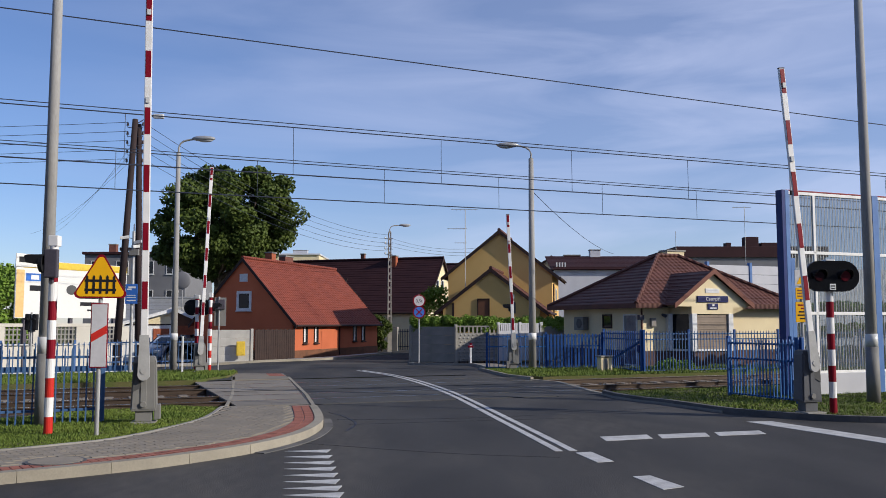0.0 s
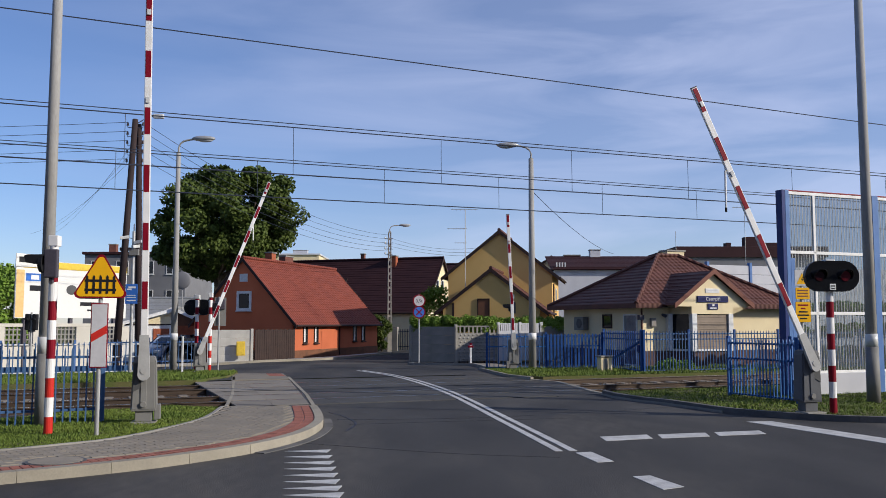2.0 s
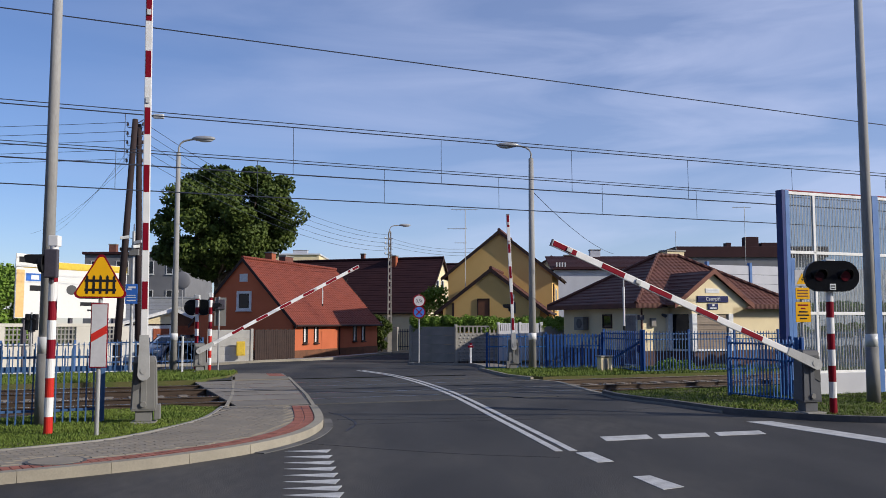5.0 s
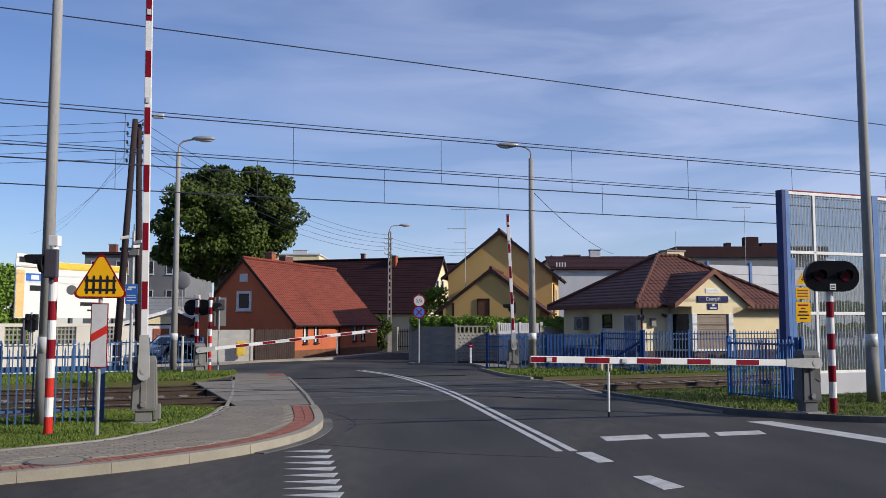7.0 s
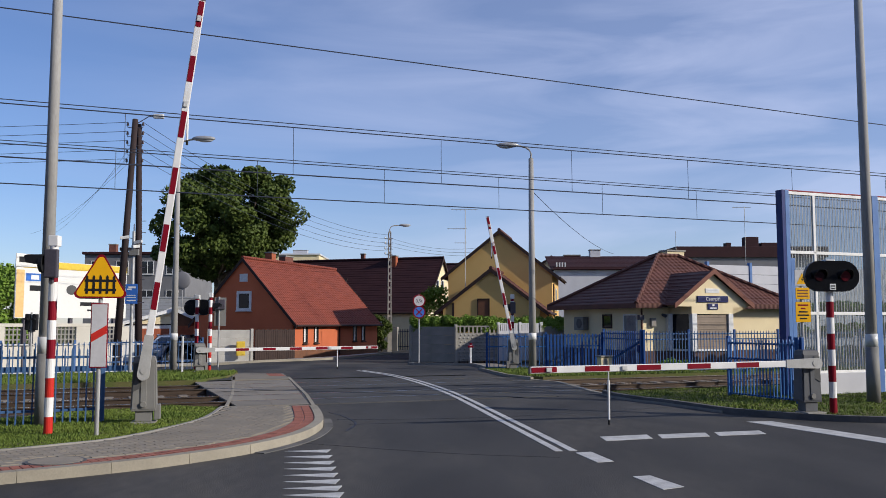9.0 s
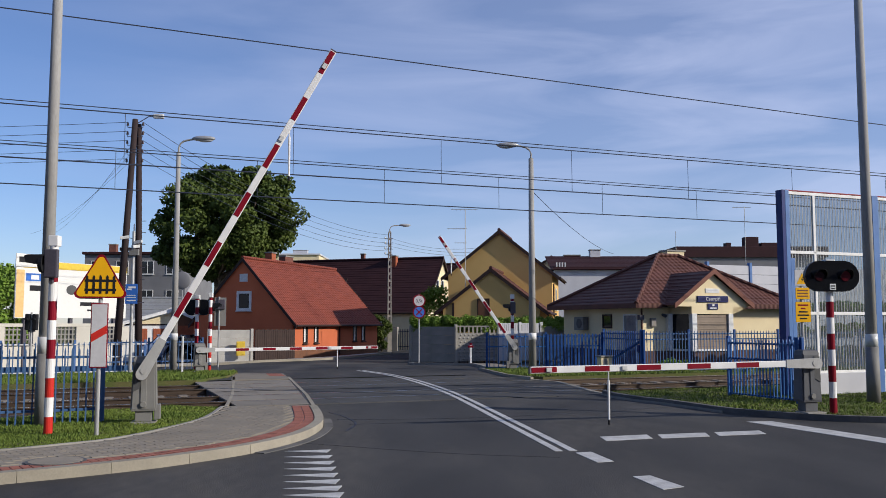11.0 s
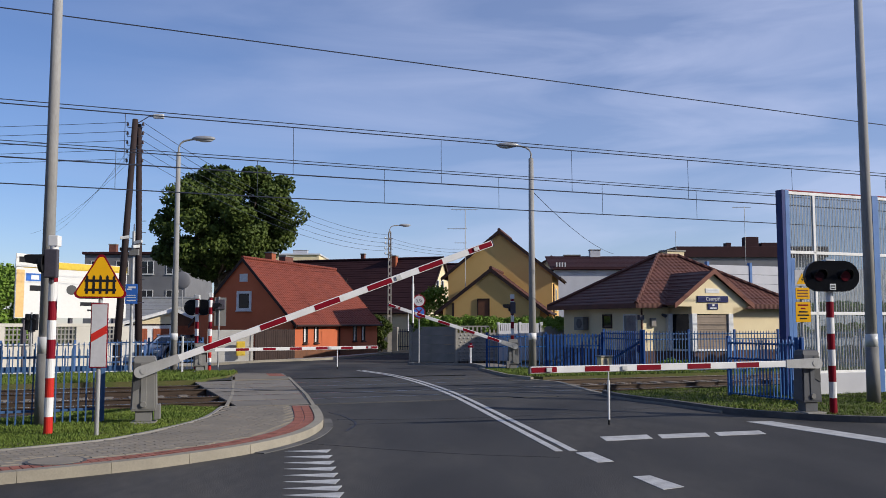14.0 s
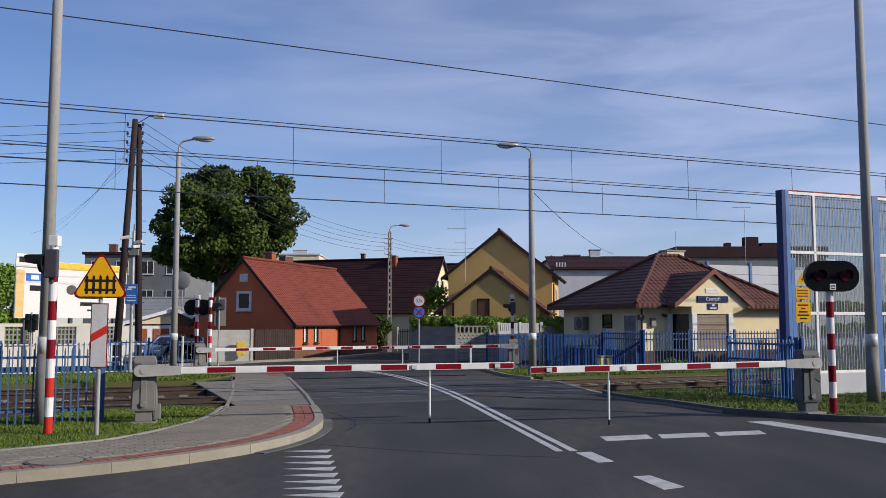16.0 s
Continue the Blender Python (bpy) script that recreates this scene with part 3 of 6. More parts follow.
# ---- barriers ----
def barrier(name, x, y, zb, heading, pivot_z, length, leg_at, stripes, leg, label, first_white=0.75, start=0.4, side=True, flip=1, body_mat=CABINET):
    """A half barrier: grey drive cabinet, counterweight arm, striped boom and hanging support leg."""
    b = thing(name, pose(x, y, zb, 0, 0, heading), label, "level crossing barrier", "level crossing barriers")
    h = pivot_z - zb
    side_of = Matrix.Diagonal((1, flip, 1, 1))
    part("plinth", box(-0.2, 0.2, -0.15, 0.22, -0.05, 0.05, bevel=0.015), CONCRETE, b)
    part("pedestal", add_to(None, box(-0.13, 0.13, -0.06, 0.16, 0.05, 0.24, bevel=0.012), side_of), body_mat, b, "narrower steel pedestal")
    hull = bmesh.new()
    rings = []
    for z, w, y0, y1 in ((0.22, 0.19, -0.09, 0.20), (0.26, 0.20, -0.10, 0.21), (h + 0.14, 0.175, -0.09, 0.19), (h + 0.22, 0.155, -0.07, 0.16), (h + 0.235, 0.13, -0.05, 0.13)):
        rings.append([hull.verts.new(p) for p in ((-w, y0, z), (w, y0, z), (w, y1, z), (-w, y1, z))])
    for p, q in zip(rings, rings[1:]):
        for i in range(4):
            hull.faces.new((p[i], p[(i + 1) % 4], q[(i + 1) % 4], q[i]))
    hull.faces.new(rings[0][::-1])
    hull.faces.new(rings[-1])
    bmesh.ops.bevel(hull, geom=[e for e in hull.edges if abs(e.verts[0].co.z - e.verts[1].co.z) > 0.3], offset=0.025, segments=2, affect="EDGES")
    cabinet = part("cabinet", add_to(None, hull, side_of), body_mat, b, "tapered grey steel drive cabinet")
    part("rib", add_to(None, box(-0.045, 0.045, -0.112, -0.095, 0.26, h - 0.02, bevel=0.005), side_of), body_mat, cabinet)
    part("knob", add_to(None, tube((0.0, -0.105, 0.33), (0.0, -0.135, 0.33), 0.05, 0.045, 16), side_of), CABINET, cabinet)
    part("upper_panel", add_to(None, upright([(-0.17, h - 0.34), (-0.05, h - 0.28), (-0.05, h + 0.12), (-0.16, h + 0.12)], -0.108, -0.09), side_of), CABINET_DARK, cabinet, "dark upper panel")
    part("service_door", add_to(None, box(-0.15, 0.15, 0.19, 0.218, 0.32, h, bevel=0.006), side_of), body_mat, cabinet)
    part("hinge", add_to(None, box(0.15, 0.165, 0.2, 0.225, 0.5, 0.6), side_of), DARK_STEEL, cabinet)
    if side:
        part("side_box", box(0.162, 0.26, -0.05, 0.12, 0.08, 0.32, bevel=0.012), CABINET, b)
    part("hub", add_to(None, tube((0, -0.09, h), (0, -0.205, h), 0.05, 0.05, 20), side_of), CASTING, b)
    boom = part("boom", add_to(None, box(start, length, -0.183, -0.127, -0.057, 0.057, bevel=0.012), side_of), WHITE, b, "white boom with red reflective bands", m=pose(0, 0, h))
    tail = [(-0.06 + 0.095 * math.cos(t), 0.095 * math.sin(t)) for t in steps(math.pi / 2, 1.5 * math.pi, 8)]
    arm = upright(tail + [(0.2, -0.085), (start + 0.08, -0.07), (start + 0.08, 0.07), (0.2, 0.085)], -0.195, -0.135)
    part("arm_casting", add_to(None, arm, side_of), CASTING, boom, "grey cast boom holder")
    n = stripes
    step = (length - first_white) / n
    for i in range(n):
        if (n - 1 - i) % 2 == 0:
            s0 = first_white + i * step
            part("red_band", add_to(None, box(s0 + 0.03 * step, s0 + 0.97 * step, -0.188, -0.122, -0.044, 0.044, bevel=0.004), side_of), RED, boom, "dark red reflective band")
    for s in (length - 0.32, leg_at - 0.28):
        part("lamp", add_to(None, box(s - 0.05, s + 0.05, -0.21, -0.19, -0.035, 0.035, bevel=0.008), side_of), LAMP_WHITE, boom, "small pale boom lamp")
    part("end_cap", add_to(None, box(length, length + 0.02, -0.185, -0.125, -0.059, 0.059, bevel=0.004), side_of), DARK_STEEL, boom)
    pole = tube((0, -0.155, -0.2), (0, -0.155, -leg), 0.021, 0.018, 10)
    rod([(0, -0.155, 0.0), (0, -0.155, -0.2)], 0.012, 6, pole)
    support = part("support_leg", add_to(None, pole, side_of), WHITE, boom, "white hanging support leg", m=pose(leg_at, 0, 0))
    part("rubber_foot", add_to(None, tube((0, -0.155, -leg), (0, -0.155, -leg - 0.08), 0.02, 0.02, 10), side_of), RUBBER, support)
    return b, boom, support, h, leg_at


BAR_SW = barrier("barrier", -4.865, 14.55, 0.08, 13, 0.95, 6.25, 4.72, 12, 0.88, "raised barrier with a red and white boom beside the pavement", 0.5, 0.5)
BAR_SE = barrier("barrier", 6.64, 16.2, 0.08, 194, 1.0, 5.40, 4.0, 9, 0.86, "barrier on the grass verge, its boom sinking over the road", 1.12, 0.5, False, -1, CABINET_MID)
BAR_NW = barrier("barrier", -8.23, 30.14, 0.05, 22, 0.81, 6.25, 4.75, 12, 0.66, "barrier behind the tracks, beside a street lamp", 0.7)
BAR_NE = barrier("barrier", 2.54, 32.15, 0.03, 184, 0.90, 4.75, 4.0, 9, 0.70, "short barrier behind the tracks, before a concrete fence", 0.55, 0.4, True, -1)

def motions():
    # lift of each boom in degrees, by the second
    lift = {
        "SE": [(0.0, 84.9), (0.5, 80.9), (1.0, 76.1), (1.5, 71.1), (2.0, 65.1), (2.5, 58.9), (3.0, 51.9), (3.5, 44.6), (4.0, 37.1), (4.2, 34.1), (5.2, 20.0), (6.3, 8.2), (6.6, 4.9), (7.0, 1.3), (7.2, -0.6), (7.4, -0.6), (16.0, -0.6)],
        "NW": [(0.0, 87.8), (0.5, 84.2), (1.0, 79.8), (1.5, 74.9), (2.5, 62.8), (3.5, 49.4), (4.0, 42.3), (4.2, 39.5), (5.2, 25.6), (6.3, 12.8), (6.6, 9.7), (7.0, 5.9), (7.4, 1.6), (7.6, 0.3), (16.0, 0.3)],
        "SW": [(0.0, 90.7), (7.5, 90.7), (8.0, 90.2), (8.5, 87.4), (9.0, 82.9), (9.2, 81.1), (10.2, 70.5), (11.3, 57.8), (11.5, 55.3), (12.0, 48.1), (12.5, 41.4), (13.0, 33.9), (13.5, 27.0), (14.0, 20.5), (14.5, 15.3), (15.0, 10.1), (15.5, 5.4), (15.8, 2.2), (16.0, 0.2)],
        "NE": [(0.0, 87.6), (7.5, 87.6), (8.0, 86.1), (8.5, 83.0), (9.0, 78.6), (9.2, 76.6), (10.2, 65.2), (11.3, 52.1), (12.0, 44.0), (12.5, 37.7), (13.0, 31.0), (13.5, 24.4), (14.0, 18.1), (14.5, 13.5), (15.0, 8.8), (15.5, 4.4), (15.8, 1.4), (16.0, -0.6)],
    }
    for key, (b, boom, support, h, leg_at) in (("SE", BAR_SE), ("NW", BAR_NW), ("SW", BAR_SW), ("NE", BAR_NE)):
        walk(boom, [(t, pose(0, 0, h, 0, -e, 0)) for t, e in lift[key]])
        walk(support, [(t, pose(leg_at, 0, 0, 0, e, 0)) for t, e in lift[key]])


# ---- poles, signals and signs ----
def lamp_post(x, y, z, height, r0, r1, reach, heading, mat, label, sleeve=True, openwork=False):
    p = thing("street_lamp", pose(x, y, z, 0, 0, heading), label, "street lamp", "street lamps")
    if openwork:
        # two concrete legs tied by short rungs
        b = box(-r0, r0, -r0 * 0.8, r0 * 0.8, -0.1, 2.0, bevel=0.015)
        for sx in (-1, 1):
            leg = upright([(sx * r0, 2.0), (sx * r0 * 0.5, 2.0), (sx * r1 * 0.45, height), (sx * r1, height)][::sx], -r0 * 0.7, r0 * 0.7)
            add_to(b, leg)
        n = int((height - 2.0) / 0.48)
        for k in range(n + 1):
            zz = 2.0 + (height - 2.0) * k / n
            w = r0 * 0.55 + (r1 - r0) * 0.5 * k / n
            box(-w, w, -r0 * 0.65, r0 * 0.65, zz - 0.08, zz + 0.08, b)
        part("pole", b, mat, p, "slotted concrete pole")
    else:
        part("pole", tube((0, 0, -0.1), (0, 0, height), r0, r1, 20), mat, p, smooth=True)
    if sleeve:
        part("sleeve", tube((0, 0, -0.05), (0, 0, 1.15), r0 + 0.02, r0 + 0.012, 20), CABINET, p, "darker base sleeve", smooth=True)
        part("reflective_band", tube((0, 0, 1.15), (0, 0, 1.42), r0 + 0.006, r0 + 0.006, 20), LAMP_WHITE, p, "pale band round the pole", smooth=True)
    elif not openwork:
        part("reflective_band", tube((0, 0, 1.12), (0, 0, 1.36), r0 + 0.006, r0 + 0.006, 20), WHITE, p, "white painted band", smooth=True)
    if reach:
        bend = [(0.0, 0, height), (0.0, 0, height + 0.18), (0.06, 0, height + 0.32), (0.18, 0, height + 0.41), (0.35, 0, height + 0.45), (reach - 0.45, 0, height + 0.48)]
        part("arm", rod(bend, 0.035, 10), mat, p)
        b = bmesh.new()
        bmesh.ops.create_uvsphere(b, u_segments=18, v_segments=10, radius=1)
        b.transform(pose(reach - 0.12, 0, height + 0.5) @ Matrix.Diagonal((0.42, 0.15, 0.1, 1)))
        head = part("lamp_head", b, GALV, p, "flat grey lamp head", smooth=True)
        b = bmesh.new()
        bmesh.ops.create_uvsphere(b, u_segments=14, v_segments=8, radius=1)
        b.transform(pose(reach - 0.06, 0, height + 0.45) @ Matrix.Diagonal((0.28, 0.11, 0.08, 1)))
        part("diffuser", b, LAMP_WHITE, head, smooth=True)
    return p


lamp_post(-6.42, 14.35, 0.08, 9.5, 0.108, 0.07, 0, 0, POST_GREY, "tall tapered grey steel pole in the grass", True)
lamp_post(8.87, 18.4, 0.08, 9.5, 0.118, 0.08, 0, 0, POST_GREY, "tall tapered steel pole beside the noise screen", True)
lamp_post(-9.38, 31.0, 0.0, 7.75, 0.12, 0.075, 1.0, 0, POST_GREY, "concrete street lamp with a curved arm by the railway fence", False)
lamp_post(3.25, 32.3, 0.0, 7.78, 0.14, 0.09, 0.98, 180, POST_GREY, "concrete street lamp with a curved arm beside the barrier", False)


def striped_post(parent, h, r, step, top=None, mats=(ORANGE_RED, WHITE)):
    z, i = 0.0, 0
    while z < h - 0.01:
        z1 = min(h, z + step)
        part("red_band" if i % 2 == 0 else "white_band", tube((0, 0, z), (0, 0, z1), r, r, 16), (RED if i % 2 == 0 and z > 1.1 else mats[i % 2]), parent, smooth=False)
        z, i = z1, i + 1


def lens_head(parent, w, h, lenses, m):
    """A rounded black backboard with red lenses under hoods."""
    r = h / 2
    out = [(w / 2 - r + r * math.cos(a), r * math.sin(a)) for a in steps(-math.pi / 2, math.pi / 2, 10)]
    out += [(-w / 2 + r + r * math.cos(a), r * math.sin(a)) for a in steps(math.pi / 2, math.pi * 1.5, 10)]
    board = part("backboard", upright(out, -0.03, 0.06), SIGNAL_BLACK, parent, "glossy black rounded signal board", m=m)
    for x, mat in lenses:
        part("lens", tube((x, -0.028, 0), (x, -0.05, 0), 0.098, 0.09, 20), mat, board, "red signal lens")
        hood = bmesh.new()
        rows = []
        for a in steps(-0.35, math.pi + 0.35, 14):
            c, q = math.cos(a), math.sin(a)
            reach = -0.08 - 0.10 * max(0.0, q)
            rows.append([hood.verts.new((x + r2 * c, y2, r2 * q)) for r2, y2 in ((0.125, -0.03), (0.125, reach), (0.114, reach), (0.114, -0.03))])
        for ra, rb in zip(rows, rows[1:]):
            for k in range(4):
                hood.faces.new((ra[k], ra[(k + 1) % 4], rb[(k + 1) % 4], rb[k]))
        hood.faces.new(rows[0])
        hood.faces.new(rows[-1][::-1])
        bmesh.ops.recalc_face_normals(hood, faces=hood.faces)
        part("hood", hood, SIGNAL_BLACK, board)
    return board


def crossing_signal(x, y, z, heading, h, head_z, w, lit, label, step=0.28, red=RED):
    s = thing("crossing_signal", pose(x, y, z, 0, 0, heading), label, "crossing signal", "crossing signals")
    striped_post(s, h, 0.066, step, mats=(red, WHITE))
    lens_head(s, w, 0.56, [(-w * 0.24, RED_LIGHT if lit == 0 else RED_LENS), (w * 0.24, RED_LIGHT if lit == 1 else RED_LENS)], pose(0, -0.10, head_z))
    part("label_plate", box(-0.055, 0.055, -0.138, -0.131, head_z - 0.25, head_z - 0.14, bevel=0.002), WHITE, s, "small white plate with dark bars")
    for dz in (-0.235, -0.19):
        part("label_bar", box(-0.04, 0.04, -0.141, -0.138, head_z + dz, head_z + dz + 0.022), BLACK, s)
    part("bracket", box(-0.09, 0.09, -0.1, 0.03, head_z - 0.28, head_z - 0.19, bevel=0.01), GALV, s)
    part("bell_box", box(-0.09, 0.09, -0.08, 0.08, h, h + 0.14, bevel=0.02), LAMP_WHITE, s, "pale bell box on top")
    return s


# this post keeps the darker RED bands: its shade is put into the colour
crossing_signal(7.07, 16.2, 0.08, 4, 2.66, 2.49, 1.02, 1, "twin red crossing signal on a red and white post", 0.29)
def side_signal(x, y, z, h, head_z, label, step=0.28, turn=0):
    s = thing("crossing_signal", pose(x, y, z, 0, 0, turn), label, "crossing signal", "crossing signals")
    striped_post(s, h - 0.16, 0.062, step)
    part("bell_box", box(-0.075, 0.075, -0.07, 0.07, h - 0.16, h, bevel=0.015), WHITE, s, "white box on top")
    case = part("signal_case", box(-0.09, 0.11, -0.15, -0.07, head_z - 0.2, head_z + 0.22, bevel=0.02), DARK_STEEL, s, "dark grey signal case seen from its side")
    hood = upright([(-0.09, -0.02), (-0.33, 0.02), (-0.36, 0.12), (-0.31, 0.14), (-0.09, 0.14)], -0.16, 0.06, m=pose(0, -0.03, head_z))
    part("hood", hood, BLACK, case, "long black visor")
    part("lamp_back", tube((-0.09, -0.1, head_z), (-0.15, -0.1, head_z), 0.135, 0.12, 18), BLACK, case)
    part("bracket", box(-0.03, 0.03, -0.1, 0.05, head_z - 0.28, head_z - 0.2, bevel=0.008), DARK_STEEL, s)


side_signal(-5.75, 13.05, 0.08, 2.93, 2.5, "crossing signal on a red and white post, turned aside")
crossing_signal(-8.65, 31.2, 0.02, 175, 2.55, 2.25, 1.0, 0, "crossing signal behind the tracks, seen from its back", 0.25)
side_signal(-8.1, 30.9, 0.02, 2.75, 2.25, "crossing signal behind the tracks, turned aside", 0.25, 180)
side_signal(2.55, 32.6, 0.02, 2.75, 2.25, "crossing signal by the far barrier, turned aside", 0.25)


# unseen blocks behind the camera and to the west, added to cut sky fill
solid("sky_blocker_south", box(-70, 45, -26, -16, -0.3, 13.0), GREY_WALL, "unseen plain grey block added to cut sky light from behind the camera", "wall", kind="structure")
solid("sky_blocker_west", box(-62, -52, -16, 30, -0.3, 12.0), GREY_WALL, "unseen plain grey block added to cut sky light from the west", "wall", kind="structure")

# ---- fences and screens ----
def picket(h, w=0.055, t=0.022):
    b = upright([(-w / 2, 0.06), (w / 2, 0.06), (w / 2, h - 0.05), (0, h), (-w / 2, h - 0.05)], -t / 2, t / 2)
    return b


def fence(p0, p1, z, h, mats, label, spacing=0.115, bay=2.1, rails=(0.22, 0.88), thick=0.034):
    """A palisade fence: posts, two rails and pointed pickets."""
    a, b = Vector(p0), Vector(p1)
    n, head = (b - a).length, math.degrees(math.atan2(b.y - a.y, b.x - a.x))
    f = thing("fence", pose(a.x, a.y, z, 0, 0, head), label, "fence", "railway fences")
    posts, rail_mat, pick = mats
    if spacing < 0.12:
        thick = 0.024
    k = max(1, round(n / bay))
    me = mesh_of(box(-0.035, 0.035, -0.035, 0.035, -0.1, h + 0.05, bevel=0.006), posts, "post")
    for i in range(k + 1):
        part("post", me, posts, f, m=pose(n * i / k, 0.06, 0))
    for r in rails:
        part("rail", box(0, n, 0.015, 0.055, h * r - 0.02, h * r + 0.02, bevel=0.004), rail_mat, f)
    me = mesh_of(picket(h, thick), pick, "picket")
    for i in range(int(n / spacing)):
        part("picket", me, pick, f, m=pose((i + 0.5) * spacing, 0, random.uniform(-0.006, 0.006), 0, random.uniform(-0.4, 0.4), 0))
    return f


BLUES = (BLUE, BLUE, BLUE)
fence((-13.0, 11.35), (-5.64, 14.81), 0.02, 1.30, (FENCE_BLUE, FENCE_BLUE, FENCE_BLUE), "blue steel palisade fence in front of the tracks")
west_fence = fence((-26.0, 23.2), (-9.9, 29.6), 0.0, 1.12, (PALE_BLUE, WHITE, FENCE_BLUE), "pale blue railway fence with white rails behind the tracks", 0.16, 2.1, (0.12, 0.55, 0.92))
part("kick_board", box(0.0, 17.3, 0.06, 0.085, 0.14, 0.33, bevel=0.004), FENCE_BLUE, west_fence, "blue board along the foot of the fence")
fence((-12.3, 31.2), (-8.8, 32.6), 0.0, 1.15, (FENCE_BLUE, PALE_BLUE, FENCE_BLUE), "blue palisade fence by the street lamp", 0.15, 2.1, (0.3, 0.9), 0.022)
fence((6.42, 20.15), (7.25, 18.1), 0.08, 1.30, (BLUE, BLUE, SUNLIT_BLUE), "short blue palisade fence by the barrier drive", 0.10, 2.4, (0.06, 0.66, 0.92))
fence((7.25, 18.1), (7.75, 19.7), 0.08, 1.30, (BLUE, BLUE, SUNLIT_BLUE), "short blue palisade fence joining the noise screen", 0.10, 2.4, (0.06, 0.66, 0.92))
fence((1.62, 32.75), (3.83, 33.0), 0.03, 1.30, (BLUE, SUNLIT_BLUE, SUNLIT_BLUE), "blue railing with pale sunlit rails beside the far barrier", 0.17, 2.4, (0.05, 0.63, 0.91), 0.02)
fence((3.83, 33.0), (5.95, 33.2), 0.03, 1.30, (BLUE, SUNLIT_BLUE, BLUE), "dense blue palisade fence before the station garden", 0.13, 2.4, (0.05, 0.65, 0.93), 0.075)
side_gate = fence((5.95, 33.2), (6.72, 30.0), 0.03, 1.42, (BLUE, BLUE, BLUE), "blue steel gate with a diagonal brace beside the station house", 0.16, 3.6, (0.06, 0.80, 0.93), 0.03)
part("brace", upright([(0.1, 0.2), (0.2, 0.16), (3.2, 1.06), (3.1, 1.12)], 0.02, 0.05), BLUE, side_gate)
part("lock_box", box(2.95, 3.12, -0.05, 0.06, 0.7, 0.95, bevel=0.01), DARK_BLUE, side_gate)
fence((6.72, 30.0), (17.6, 34.3), 0.03, 1.42, (BLUE, FENCE_BLUE, FENCE_BLUE), "slender blue palisade fence along the station garden", 0.13, 2.0, (0.06, 0.80, 0.93), 0.02)
solid("fence_kerb", box(0, 11.5, -0.12, 0.12, -0.2, 0.07, bevel=0.01, m=pose(6.72, 29.93, 0.0, 0, 0, 21.6)), CONCRETE, "pale concrete kerb under the station fence", "kerb", kind="structure")


def noise_screen():
    """Clear acrylic panels with white wires between blue posts on a concrete base."""
    s = thing("noise_screen", pose(7.80, 20.2, 0.05, 0, 0, TURN), "tall clear noise screen with blue posts and white rails", "noise screen")
    h, bay = 4.72, 2.75
    for i in range(5):
        x = i * bay
        e = 0.0 if i == 0 else 0.09
        p = box(x - 0.09, x + e, -0.10, -0.085, -0.1, h)
        box(x - 0.09, x + e, 0.085, 0.10, -0.1, h, p)
        box(x - e - 0.012 if e else x - 0.09, x - e + 0.012 if e else x - 0.07, -0.085, 0.085, -0.1, h, p)
        # end post: shade and light put into the colours, dark flange and pale side
        part("post", p, PALE_BLUE if i else DARK_BLUE, s, "blue steel H-section post")
        if i == 0:
            part("lit_side", box(0.003, 0.11, -0.105, -0.05, -0.1, h, bevel=0.006), PALE_BLUE, s, "pale blue strip for the lit side of the end post")
            part("stiffener", box(0.113, 0.23, -0.105, -0.05, -0.1, 3.15, bevel=0.006), PALE_BLUE, s, "pale blue lower stiffener")
        if i == 4:
            break
        part("base_panel", box(x + 0.1, x + bay - 0.1, -0.06, 0.06, -0.05, 0.52, bevel=0.01), WHITE_WALL, s, "white concrete base panel")
        for z0, z1 in ((0.56, 1.86), (1.93, 3.26), (3.33, h - 0.08)):
            pane = part("pane", box(x + 0.1, x + bay - 0.1, -0.008, 0.008, z0, z1), ACRYLIC, s, "clear acrylic pane with fine wires")
            pane.visible_shadow = False
            n = 30
            me = mesh_of(box(-0.006, 0.006, -0.016, -0.009, z0, z1), WIRE_PALE, "wire")
            for k in range(n):
                part("wire", me, GALV, pane, m=pose(x + 0.12 + (bay - 0.24) * (k + 0.5) / n, 0, 0))
        for z, mat in ((0.54, WHITE), (1.895, WHITE), (3.295, WHITE), (h - 0.05, WHITE)):
            part("rail", box(x + 0.1, x + bay - 0.1, -0.03, 0.03, z - 0.035, z + 0.035, bevel=0.006), mat, s, "white rail")
        part("cap", box(x + 0.1, x + bay - 0.1, -0.035, 0.035, h - 0.014, h + 0.02, bevel=0.006), RED, s, "red capping strip")
        part("stile", box(x + 0.88, x + 0.95, -0.03, 0.03, 0.56, h - 0.08, bevel=0.006), WHITE, s, "white upright stile")


noise_screen()


def far_screen():
    s = thing("noise_screen", pose(13.9, 46.5, -0.3, 0, 0, TURN), "pale ribbed metal noise screen with blue posts behind the station", "noise screen")
    for i in range(6):
        x = i * 2.8
        part("post", box(x - 0.08, x + 0.08, -0.1, 0.1, 0, 5.25, bevel=0.01), PALE_BLUE, s)
        for k in range(10):
            part("panel", box(x + 0.09, x + 2.71, -0.05, 0.05, 0.2 + k * 0.49, 0.2 + k * 0.49 + 0.475, bevel=0.02), WHITE_WALL, s)


far_screen()


